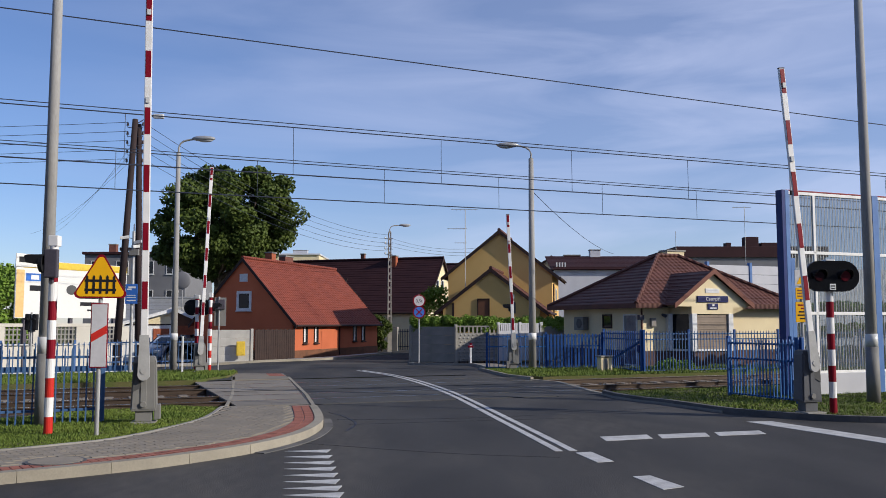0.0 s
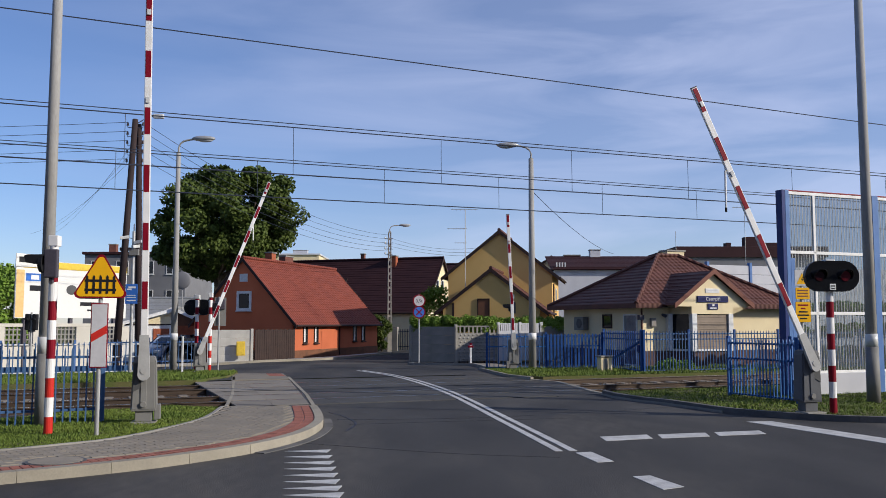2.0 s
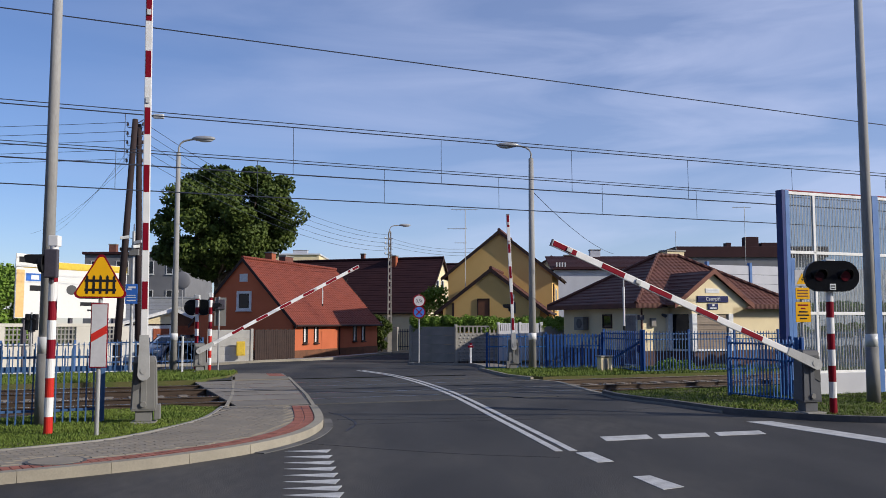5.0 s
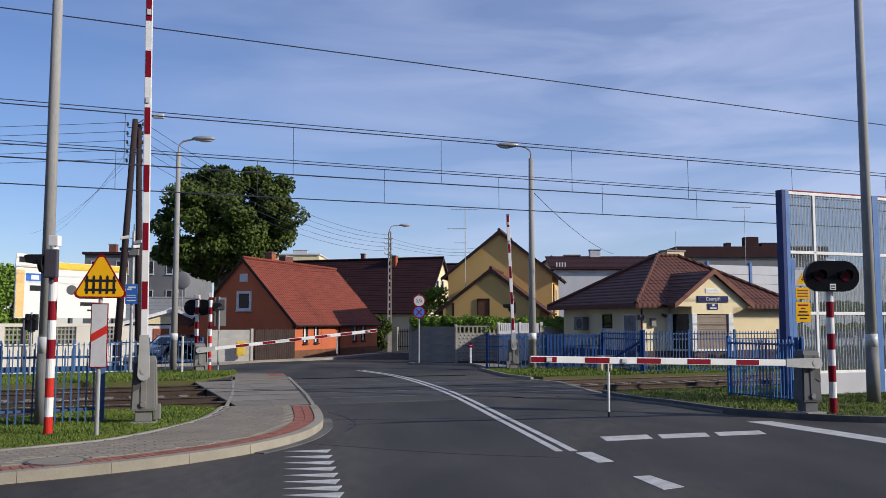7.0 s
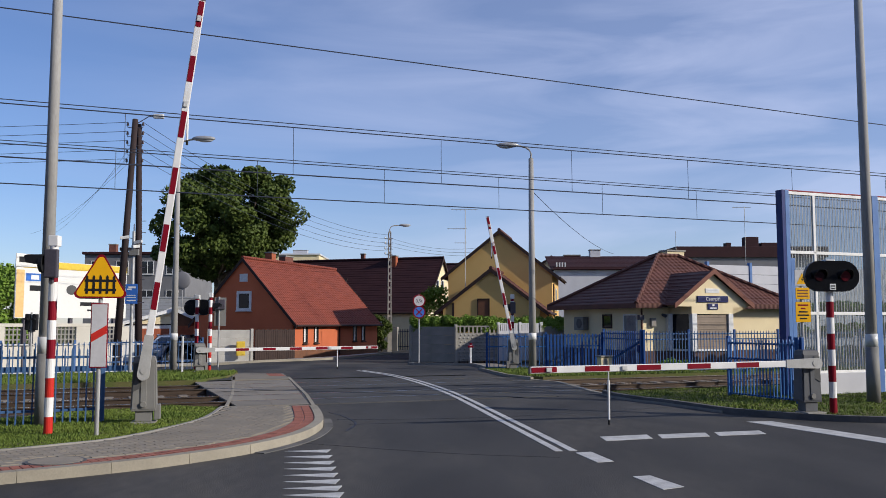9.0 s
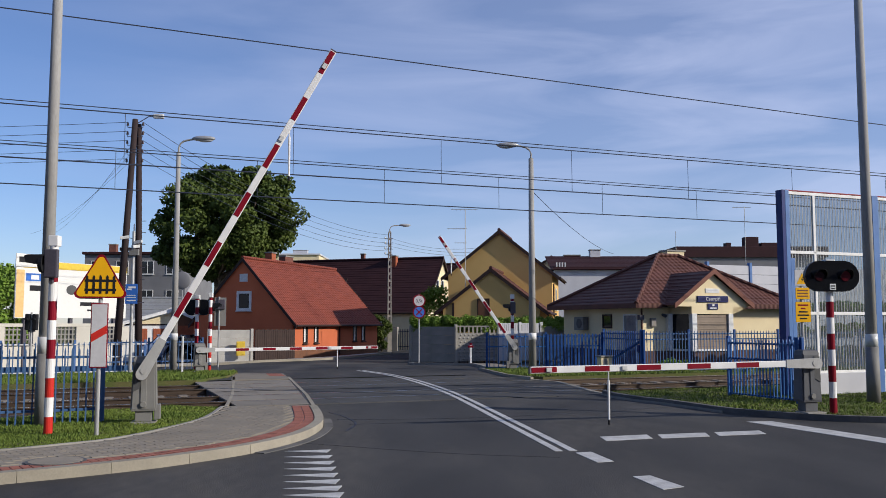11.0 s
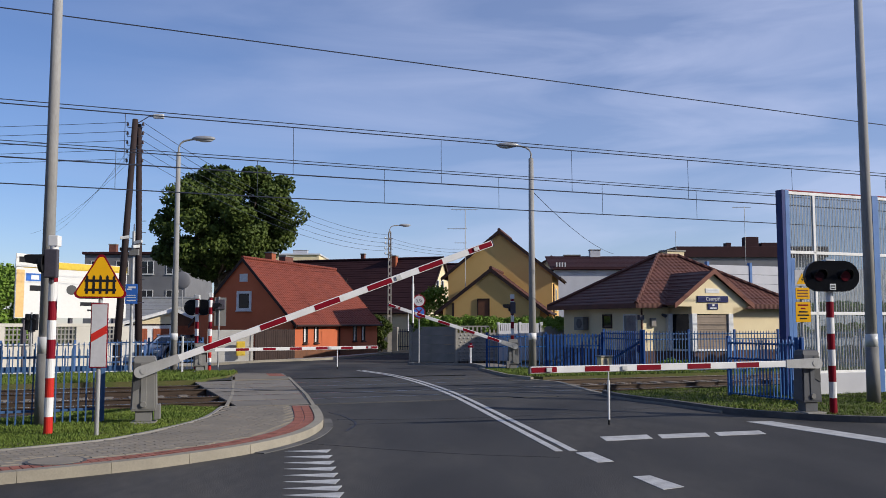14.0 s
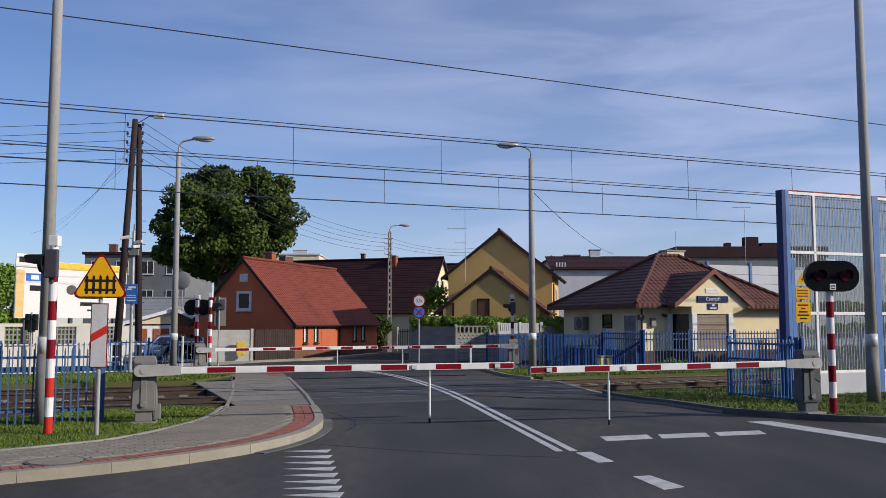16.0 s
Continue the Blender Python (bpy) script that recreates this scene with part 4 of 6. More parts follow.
# ---- buildings ----
def slope(parent, corners, mat, courses, name="roof_slope", thick=0.024, label=""):
    """One roof slope from eave corners a, b to ridge corners d, c, laid in overlapping courses."""
    a, b, c, d = (Vector(p) for p in corners)
    nrm = (b - a).cross(d - a).normalized()
    if nrm.z < 0:
        nrm = -nrm
    bm = bmesh.new()
    lines = []
    for i in range(courses):
        for u, h in ((i / courses, thick), ((i + 1) / courses, thick * 0.35)):
            lines.append([bm.verts.new(a.lerp(d, u) + nrm * h), bm.verts.new(b.lerp(c, min(u, 0.999)) + nrm * h)])
    base = [[bm.verts.new(p - nrm * 0.03) for p in (a, b)], [bm.verts.new(p - nrm * 0.03) for p in (d, c + (b - a) * 0.001)]]
    ring = [base[0]] + lines + [base[1]]
    for p, q in zip(ring, ring[1:]):
        bm.faces.new((p[0], p[1], q[1], q[0]))
    bm.faces.new((base[0][1], base[0][0], base[1][0], base[1][1]))
    bm.faces.new([p[0] for p in ring][::-1])
    bm.faces.new([p[1] for p in ring])
    return part(name, bm, mat, parent, label)


def window(parent, m, w, h, frame_mat=WINDOW_WHITE, bars=1, sill=True, glass=GLASS_DARK, fw=0.06):
    """A framed window on a wall face; x along the wall, y into it."""
    fr = box(-w / 2, w / 2, -0.05, 0.04, 0, fw)
    box(-w / 2, w / 2, -0.05, 0.04, h - fw, h, fr)
    box(-w / 2, -w / 2 + fw, -0.05, 0.04, fw, h - fw, fr)
    box(w / 2 - fw, w / 2, -0.05, 0.04, fw, h - fw, fr)
    for i in range(bars):
        x = -w / 2 + w * (i + 1) / (bars + 1)
        box(x - 0.03, x + 0.03, -0.045, 0.03, fw, h - fw, fr)
    win = part("window", fr, frame_mat, parent, "", m)
    part("pane", box(-w / 2 + fw, w / 2 - fw, -0.02, -0.012, fw, h - fw), glass, win, "dark window pane")
    if sill:
        part("sill", box(-w / 2 - 0.05, w / 2 + 0.05, -0.12, 0.02, -0.05, -0.003), frame_mat, win)
    return win


def chimney(parent, x, y, z0, z1, w, d, mat=BRICK_RED):
    c = part("chimney", box(x - w / 2, x + w / 2, y - d / 2, y + d / 2, z0, z1, bevel=0.01), mat, parent)
    part("chimney_cap", box(x - w / 2 - 0.05, x + w / 2 + 0.05, y - d / 2 - 0.05, y + d / 2 + 0.05, z1, z1 + 0.08, bevel=0.01), CONCRETE, c)


def gable_house(name, m, length, width, eave, ridge, wall_mat, roof_mat, label, over=0.35, courses=14, verge=0.25, base=None, trim=DARK_WOOD):
    """x runs along the ridge from the near gable, y across from the near long wall; z is counted from the ground."""
    h = thing(name, m, label, "house", "houses")
    prof = [(0, -0.4), (width, -0.4), (width, eave), (width / 2, ridge), (0, eave)]
    b = prism(prof, 0, length, m=Matrix(((0, 0, 1, 0), (1, 0, 0, 0), (0, 1, 0, 0), (0, 0, 0, 1))))
    part("wall", b, wall_mat, h)
    k = (ridge - eave) / (width / 2)
    lo = eave - over * k
    slope(h, [(-verge, -over, lo), (length + verge, -over, lo), (length + verge, width / 2, ridge), (-verge, width / 2, ridge)], roof_mat, courses)
    slope(h, [(-verge, width + over, lo), (length + verge, width + over, lo), (length + verge, width / 2, ridge), (-verge, width / 2, ridge)], roof_mat, courses)
    part("ridge_cap", tube((-verge, width / 2, ridge + 0.05), (length + verge, width / 2, ridge + 0.05), 0.1, 0.1, 10), roof_mat, h)
    for x in (-verge, length + verge):
        for y0 in (-over, width + over):
            v = bmesh.new()
            p, q = Vector((x, y0, lo)), Vector((x, width / 2, ridge))
            vs = []
            for pt in (p, q):
                for dx, dz in ((-0.02, -0.16), (0.02, -0.16), (0.02, 0.06), (-0.02, 0.06)):
                    vs.append(v.verts.new(pt + Vector((dx, 0, dz))))
            for f in ((0, 1, 2, 3), (7, 6, 5, 4), (0, 4, 5, 1), (1, 5, 6, 2), (2, 6, 7, 3), (3, 7, 4, 0)):
                v.faces.new([vs[i] for i in f])
            part("bargeboard", v, trim, h)
    part("gutter", tube((-verge, -over - 0.04, lo), (length + verge, -over - 0.04, lo), 0.06, 0.06, 8), trim, h)
    if base:
        part("plinth", box(-0.03, length + 0.03, -0.03, width + 0.03, -0.4, base[0]), base[1], h, "brown plinth")
    return h


# orange house on the corner
oh = gable_house("house", pose(-8.3, 49.0, -0.30, 0, 0, 70.7), 11.66, 6.4, 2.2, 5.68, ORANGE_WALL, RED_TILE, "small orange rendered house with a steep red tiled roof", 0.3, 24, 0.12, (0.50, PLINTH))
for x in (1.45, 2.77, 8.05, 9.36):
    w = window(oh, pose(x, 0, 0.86), 0.52, 1.0, DARK_WOOD, 0)
    part("curtain", box(-0.19, 0.02, -0.026, -0.021, 0.08, 0.92), WINDOW_WHITE, w, "white curtain behind the pane")
part("downpipe", tube((5.8, -0.06, 0.1), (5.8, -0.06, 2.0), 0.04, 0.04, 8), DARK_WOOD, oh)
part("downpipe", tube((0.1, -0.06, 0.1), (0.1, -0.06, 2.0), 0.04, 0.04, 8), DARK_WOOD, oh)
GABLE = pose(0, 0, 0, 0, 0, -90)
window(oh, pose(0, 3.1, 2.72) @ GABLE, 0.95, 1.1, WINDOW_WHITE, 0, fw=0.14)
window(oh, pose(0, 3.15, 4.35) @ GABLE, 0.5, 0.45, WINDOW_WHITE, 0, False, WINDOW_WHITE)
chimney(oh, 3.5, 3.5, 4.7, 6.22, 0.5, 0.45)
chimney(oh, 5.4, 3.5, 4.7, 6.12, 1.0, 0.45, BRICK)

# long brown-roofed house behind it
bh = gable_house("house", pose(-17.3, 71.9, -0.3, 0, 0, -20.5), 17, 7.2, 3.1, 7.1, CREAM, DARK_TILE, "long old house with a dark brown tiled roof", 0.3, 22, 0.2)
for x in (12.2, 13.3):
    window(bh, pose(17, x - 9.6, 4.35) @ pose(0, 0, 0, 0, 0, 90), 0.6, 1.0, WINDOW_WHITE, 0)
window(bh, pose(17, 2.4, 1.3) @ pose(0, 0, 0, 0, 0, 90), 0.8, 1.2, WINDOW_WHITE)
window(bh, pose(13.0, 0, 0.9), 1.0, 1.3, WINDOW_WHITE)
chimney(bh, 10.0, 4.0, 6.3, 7.6, 0.3, 0.3, BRICK)
chimney(bh, 13.1, 3.2, 6.2, 7.3, 0.5, 0.45, BRICK_RED)
window(bh, pose(9.2, 1.9, 5.25, -48), 0.7, 0.5, DARK_WOOD, 0, False)

# yellow house with a lower front wing
yh = gable_house("house", pose(6.27, 50.8, -0.3, 0, 0, 79), 5.7, 6.07, 4.95, 7.38, YELLOW_WALL, BROWN_TILE, "tall yellow rendered house with a brown gabled roof", 0.42, 16, 0.17)
window(yh, pose(0.9, 0, 2.4), 0.65, 1.9, DARK_WOOD, 0, False)
window(yh, pose(3.0, 0, 2.8), 0.85, 1.3, WINDOW_WHITE)
yw = gable_house("house", pose(5.06, 46.2, -0.3, 0, 0, 79), 4.8, 5.15, 2.88, 4.87, YELLOW_WALL, BROWN_TILE, "low front wing of the yellow house with brown bargeboards", 0.46, 12, 0.13)
window(yw, pose(0, 2.98, 2.33) @ GABLE, 0.66, 0.98, DARK_WOOD, 0, True, PLINTH)
window(yw, pose(0, 4.6, 1.6) @ GABLE, 0.11, 1.5, DARK_WOOD, 0, False)


def lettering(parent, text, size, m, mat):
    cu = bpy.data.curves.new("lettering", "FONT")
    cu.body, cu.size, cu.align_x, cu.extrude = text, size, "CENTER", 0.003
    cu.materials.append(mat)
    ob = new("lettering", cu)
    ob.parent, ob.matrix_basis = parent, m
    ob["label"] = "dark lettering" if mat is BLACK else "white lettering"
    return ob


def station():
    """A small station house: hip roof, brick base, three-sided bay under a gable."""
    s = thing("station_house", pose(7.84, 36.0, -0.05, 0, 0, TURN), "cream station house with a brown hipped tile roof", "station building")
    L, W, e, r = 8.6, 7.5, 2.52, 4.85
    part("wall", box(0.6, L - 0.5, 0.5, W - 0.5, -0.2, e + 0.02), CREAM, s)
    part("brick_base", box(0.57, L - 0.47, 0.47, W - 0.47, -0.2, 0.62), BASE_BRICK, s, "dark red brick base")
    part("soffit", box(0.03, L - 0.03, 0.03, W - 0.03, e - 0.10, e - 0.02), DARK_WOOD, s)
    a, b, c, d = (0, 0, e), (L, 0, e), (L, W, e), (0, W, e)
    p, q = (W / 2, W / 2, r), (L - W / 2, W / 2, r)
    slope(s, [a, b, q, p], BROWN_TILE, 15, "roof_front")
    slope(s, [d, a, p, p], BROWN_TILE, 15, "roof_side")
    slope(s, [b, c, q, q], BROWN_TILE, 15, "roof_side")
    slope(s, [c, d, p, q], BROWN_TILE, 15, "roof_back")
    for u, v in ((a, p), (b, q), (c, q), (d, p), (p, q)):
        part("hip_cap", tube(Vector(u) + Vector((0, 0, 0.06)), Vector(v) + Vector((0, 0, 0.07)), 0.085, 0.085, 8), BROWN_TILE, s)
    for u, v in (((0, 0, e - 0.06), (1.2, 0, e - 0.06)), ((5.2, 0, e - 0.06), (L, 0, e - 0.06)), ((0, 0, e - 0.06), (0, W, e - 0.06))):
        part("fascia", box(min(u[0], v[0]) - 0.03, max(u[0], v[0]) + 0.03, min(u[1], v[1]) - 0.03, max(u[1], v[1]) + 0.03, e - 0.14, e + 0.06), BROWN_TILE, s)
    BAY = pose(0.2, 0.4, 0)
    # bay
    out = [(1.5, 0.55), (2.25, -0.85), (4.15, -0.85), (4.9, 0.55)]
    part("bay_base", prism(out, -0.2, 0.62), BASE_BRICK, s, "dark red brick base of the bay", m=BAY)
    part("bay_lintel", prism(out, 2.14, 2.5), CREAM, s, m=BAY)
    part("bay_core", prism([(1.65, 0.6), (2.33, -0.70), (4.07, -0.70), (4.75, 0.6)], 0.62, 2.14), GLASS_DARK, s, "dark bay window glass", m=BAY)
    for x, y in ((1.70, 0.06), (2.28, -0.80), (4.12, -0.80), (4.70, 0.06)):
        part("bay_pillar", box(x - 0.12, x + 0.12, y - 0.12, y + 0.12, 0.62, 2.16, bevel=0.01), WINDOW_WHITE, s, "white bay pillar", m=BAY)
    part("bay_sill", prism([(1.42, 0.55), (2.2, -0.93), (4.2, -0.93), (4.98, 0.55)], 0.62, 0.70), WINDOW_WHITE, s, m=BAY)
    sh = part("shutter", box(2.45, 3.95, -0.83, -0.76, 0.70, 2.1), SHUTTER, s, "closed tan roller shutter", m=BAY)
    for k in range(14):
        part("slat", box(2.46, 3.94, -0.85, -0.83, 0.71 + k * 0.1, 0.71 + k * 0.1 + 0.088), SHUTTER, sh)
    gab = upright([(2.15, 2.14), (4.25, 2.14), (4.25, 2.45), (5.05, 2.45), (5.05, 2.55), (3.2, 3.82), (1.35, 2.55), (1.35, 2.45), (2.15, 2.45)], -0.9, 2.2)
    part("bay_gable", gab, CREAM, s, "cream gable over the bay", m=BAY)
    for x in (1.2, 5.2):
        slope(s, [(x, -1.06, 2.5), (x, 2.6, 2.5), (3.2, 2.6, 3.95), (3.2, -1.06, 3.95)], BROWN_TILE, 9, "bay_roof").matrix_basis = BAY
        v = bmesh.new()
        vs = []
        for px, pz in ((x, 2.5), (3.2, 3.95)):
            for dy, dz in ((-0.03, -0.14), (0.03, -0.14), (0.03, 0.08), (-0.03, 0.08)):
                vs.append(v.verts.new((px, -1.07 + dy, pz + dz)))
        for f in ((0, 1, 2, 3), (7, 6, 5, 4), (0, 4, 5, 1), (1, 5, 6, 2), (2, 6, 7, 3), (3, 7, 4, 0)):
            v.faces.new([vs[i] for i in f])
        part("bargeboard", v, BARGE, s, m=BAY)
    part("name_board", box(2.42, 3.98, -0.95, -0.905, 2.63, 2.89, bevel=0.008), SIGN_NAVY, s, "dark blue station name board", m=BAY)
    lettering(s, "Czempi\u0144", 0.2, BAY @ pose(3.2, -0.953, 2.70, 90, 0, 0), WHITE)
    part("number_board", box(2.95, 3.45, -0.95, -0.905, 2.33, 2.58, bevel=0.008), SIGN_NAVY, s, "small dark blue board", m=BAY)
    part("number_bar", box(3.15, 3.26, -0.956, -0.95, 2.47, 2.55), WHITE, s, m=BAY)
    part("number_bar", box(3.02, 3.38, -0.956, -0.95, 2.37, 2.41), WHITE, s, m=BAY)
    part("crest_board", box(2.85, 3.55, -0.93, -0.905, 3.02, 3.2, bevel=0.005), WINDOW_WHITE, s, "small white board with faint lettering", m=BAY)
    part("crest_bar", box(2.95, 3.45, -0.936, -0.93, 3.09, 3.12), SIGN_GREY, s, m=BAY)
    meter = part("meter_box", box(0.98, 1.22, 0.36, 0.498, 1.62, 1.98, bevel=0.012), CABINET, s, "grey meter box on the front wall")
    part("meter_door", box(1.0, 1.2, 0.352, 0.36, 1.64, 1.96), STONE_PALE, meter)
    part("wall_lamp", tube((1.62, 0.5, 2.12), (1.62, 0.28, 2.06), 0.05, 0.075, 12), DARK_STEEL, s, "dark wall lamp under the eaves")
    # end wall
    window(s, pose(0.6, 3.1, 1.55) @ pose(0, 0, 0, 0, 0, -90), 0.75, 0.6, DARK_WOOD, 0, False)
    window(s, pose(0.6, 1.3, 0.0) @ pose(0, 0, 0, 0, 0, -90), 1.0, 2.15, WINDOW_WHITE, 0, False, DOOR_GLASS)
    ac = part("air_conditioner", box(0.28, 0.58, 4.7, 5.5, 1.45, 2.05, bevel=0.02), CABINET, s, "white air conditioning unit")
    part("fan_grille", tube((0.278, 5.02, 1.75), (0.262, 5.02, 1.75), 0.23, 0.23, 20), CABINET_DARK, ac)
    part("lamp", box(0.38, 0.6, 0.3, 0.5, 1.9, 2.1, bevel=0.02), DARK_STEEL, s)
    part("downpipe", tube((0.56, 0.44, -0.1), (0.56, 0.44, 2.45), 0.04, 0.04, 8), BROWN_TILE, s)
    part("downpipe", tube((7.9, 0.44, -0.1), (7.9, 0.44, 2.45), 0.04, 0.04, 8), BROWN_TILE, s)
    chimney(s, 5.9, 5.6, 3.0, 5.25, 1.0, 0.6, CREAM)


station()


def block(name, x0, x1, y, depth, z1, wall, roof, label, rows=0, cols=0, head=0.0, wz=1.2, wh=1.3, ww=1.2, roof_h=0.25, parapet=True):
    """A plain building in the distance with real windows."""
    h = thing(name, pose(x0, y, -0.6, 0, 0, head), label, "building", "distant buildings")
    w = x1 - x0
    part("wall", box(0, w, 0, depth, -0.2, z1 + 0.6), wall, h)
    part("roof", box(-0.2, w + 0.2, -0.25, depth + 0.2, z1 + 0.6, z1 + 0.6 + roof_h, bevel=0.03), roof, h)
    for r in range(rows):
        for c in range(cols):
            window(h, pose(w * (c + 0.5) / cols, 0, wz + r * 2.8), ww, wh, WINDOW_WHITE, 1)
    return h


g1 = block("apartment_block", -34.5, -24.8, 85, 10, 8.3, GREY_WALL, DARK_TILE, "grey flat-roofed apartment block", 2, 4, 0, 4.2)
chimney(g1, 2.0, 2, 8.8, 10.0, 0.7, 0.6, BRICK)
chimney(g1, 6.5, 2, 8.8, 9.7, 1.2, 0.6, BRICK)
g2 = block("apartment_block", -31.0, -21.4, 152, 12, 13.4, CREAM, WHITE_WALL, "cream apartment block far behind the roofs", 4, 6, 0)
chimney(g2, 6, 3, 13, 15.0, 2.5, 1, WHITE_WALL)
g3 = block("warehouse", 9.4, 17.2, 74, 10, 6.15, WHITE_WALL, DARK_TILE, "long white building behind the station", 0, 0, 0)
slope(g3, [(-0.4, -0.4, 6.8), (12.0, -0.4, 6.8), (12.0, 4, 8.2), (-0.4, 4, 8.2)], DARK_TILE, 10)
for i in range(4):
    part("vent", box(0.1 + i * 0.24, 0.22 + i * 0.24, 0.2, 0.35, 6.8, 7.4, bevel=0.02), LAMP_WHITE, g3)
chimney(g3, 4.0, 4, 7.6, 8.7, 0.9, 0.8, WHITE_WALL)
chimney(g3, 2.0, 4, 7.6, 8.25, 1.4, 0.5, DARK_TILE)
g4 = block("flat_building", 23.9, 39, 90, 12, 8.4, GREY_WALL, DARK_TILE, "dark flat-roofed building with chimneys behind the screens", 2, 6, 0, roof_h=1.1)
for x, w, h in ((5.6, 0.5, 0.5), (8.0, 1.4, 1.1), (10.5, 3.0, 0.5)):
    part("chimney", box(x - w / 2, x + w / 2, 1, 2, 9.5, 10.1 + h, bevel=0.02), DARK_TILE, g4)
g5 = gable_house("house", pose(14.6, 82, -0.3, 0, 0, 76), 9, 9, 5.5, 8.2, CREAM, DARK_TILE, "cream house with a dark roof far behind", 0.4, 12, 0.3)
gable_house("house", pose(3.0, 88, -0.3, 0, 0, 160), 9, 8, 4.5, 7.6, CREAM, DARK_TILE, "distant house with a dark tiled roof", 0.4, 12, 0.3)
g6 = gable_house("garage", pose(-15.5, 57, -0.45, 0, 0, 100), 5.5, 3.6, 2.32, 3.14, PLINTH, GALV, "brown garage with a low pale gable roof", 0.12, 8, 0.14, None, WHITE)
part("garage_door", box(-0.05, 0.02, 0.15, 1.75, 0.0, 2.0), BRICK_RED, g6, "red-brown garage door")


def lean_to():
    """A white outbuilding whose roof rises to one side, with brown doors."""
    g = thing("outbuilding", pose(-15.9, 51.9, -0.45, 0, 0, 20), "sunlit white outbuilding with red-brown doors and a sloping roof", "outbuilding", "houses")
    part("wall", upright([(-2.6, -0.2), (0, -0.2), (0, 2.86), (-2.6, 2.12)], 0.0, 3.6), WHITE, g)
    part("roof", upright([(-2.9, 2.05), (0.15, 2.92), (0.15, 3.04), (-2.9, 2.17)], -0.25, 3.8), GALV, g, "pale grey sheet roof")
    part("fascia", upright([(-2.92, 1.98), (0.17, 2.86), (0.17, 3.06), (-2.92, 2.18)], -0.29, -0.25), WHITE, g, "white fascia board")
    part("gable_panel", upright([(-2.3, 2.12), (-0.02, 2.12), (-0.02, 2.74)], -0.02, 0.0), CREAM, g, "beige boarded panel")
    part("lintel", box(-2.55, 0.0, -0.035, 0.0, 2.04, 2.12), DARK_WOOD, g)
    for x0, x1 in ((-0.98, -0.1), (-1.62, -1.3)):
        d = part("door", box(x0, x1, -0.04, 0.0, 0.0, 1.85), BRICK_RED, g, "red-brown boarded door")
        for k in range(max(2, int((x1 - x0) / 0.15))):
            part("board", box(x0 + 0.02 + k * 0.15, x0 + 0.15 + k * 0.15, -0.052, -0.04, 0.04, 1.81), BRICK_RED, d)


lean_to()
gable_house("shed", pose(-23.4, 62.5, -0.45, 0, 0, 0), 5.4, 5.2, 2.3, 3.95, GREY_WALL, GALV, "grey shed with a pale ribbed sheet roof", 0.4, 7, 0.15, None, WHITE)


# pale yard behind the western fence
solid("yard", sheet(steps(-30, -11.2, 10), steps(31.5, 44, 8), 0.03), YARD, "pale sunlit concrete yard behind the railway fence", "yard", kind="structure")

# ---- walls, billboard and hedge beyond the tracks ----
def panel_fence(p0, p1, z, h, label, bay=2.0, rows=4, mat=CONCRETE, top=False, relief=False):
    """A precast concrete fence: posts with stacked panels."""
    a, b = Vector(p0), Vector(p1)
    n, head = (b - a).length, math.degrees(math.atan2(b.y - a.y, b.x - a.x))
    f = thing("concrete_fence", pose(a.x, a.y, z, 0, 0, head), label, "fence", "concrete fences")
    k = max(1, round(n / bay))
    w = n / k
    post = mesh_of(box(-0.07, 0.07, -0.07, 0.07, -0.3, h + 0.06, bevel=0.012), mat, "post")
    rows_n = rows - 1 if top else rows
    pan = mesh_of(box(0.06, w - 0.06, -0.03, 0.03, 0.002, h / rows - 0.002, bevel=0.014), mat, "panel")
    for i in range(k + 1):
        part("post", post, mat, f, m=pose(w * i, 0, 0))
    for i in range(k):
        for r in range(rows_n):
            part("panel", pan, mat, f, m=pose(w * i, 0, r * h / rows))
            if relief:
                # rows of raised diamonds cast into the panel
                b = bmesh.new()
                for kz in (0.28, 0.72):
                    for kx in range(9):
                        cx, cz, q = 0.15 + (w - 0.3) * (kx + (0.5 if kz > 0.5 else 0.2)) / 9, h / rows * kz, 0.07
                        ring = [b.verts.new((cx + dx * q * 1.25, -0.031, cz + dz * q)) for dx, dz in ((1, 0), (0, 1), (-1, 0), (0, -1))]
                        tip = b.verts.new((cx, -0.065, cz))
                        for e in range(4):
                            b.faces.new((ring[e], ring[(e + 1) % 4], tip))
                part("relief", b, mat, f, m=pose(w * i, 0, r * h / rows))
        if top:
            z0 = h * (rows - 1) / rows
            part("top_rail", box(w * i + 0.06, w * (i + 1) - 0.06, -0.03, 0.03, h - 0.07, h, bevel=0.01), mat, f)
            for j in range(9):
                x = w * i + 0.12 + (w - 0.24) * (j + 0.5) / 9
                part("baluster", box(x - 0.04, x + 0.04, -0.025, 0.025, z0, h - 0.06), mat, f)
    return f


panel_fence((-1.6, 44.6), (0.62, 43.5), -0.2, 1.74, "weathered grey concrete panel fence under a hedge", 2.2, 4)
panel_fence((0.62, 43.5), (2.75, 44.2), -0.15, 1.74, "sunlit concrete panel fence with an openwork top", 1.8, 5, CONCRETE, True, True)
panel_fence((2.75, 44.2), (4.95, 44.92), -0.15, 1.86, "pale concrete panel fence beside the street lamp", 1.1, 5, WHITE_WALL, True)
panel_fence((4.95, 44.92), (8.1, 45.6), -0.15, 1.7, "grey concrete panel fence behind the railway fence", 2.2, 4)
panel_fence((-12.05, 45.75), (-9.95, 46.3), -0.35, 1.72, "pale concrete panel fence beside the orange house", 2.1, 4, PALE_PANEL)
gate = thing("gate", pose(-9.8, 46.4, -0.35, 0, 0, 48), "dark brown wooden gate beside the orange house", "gate")
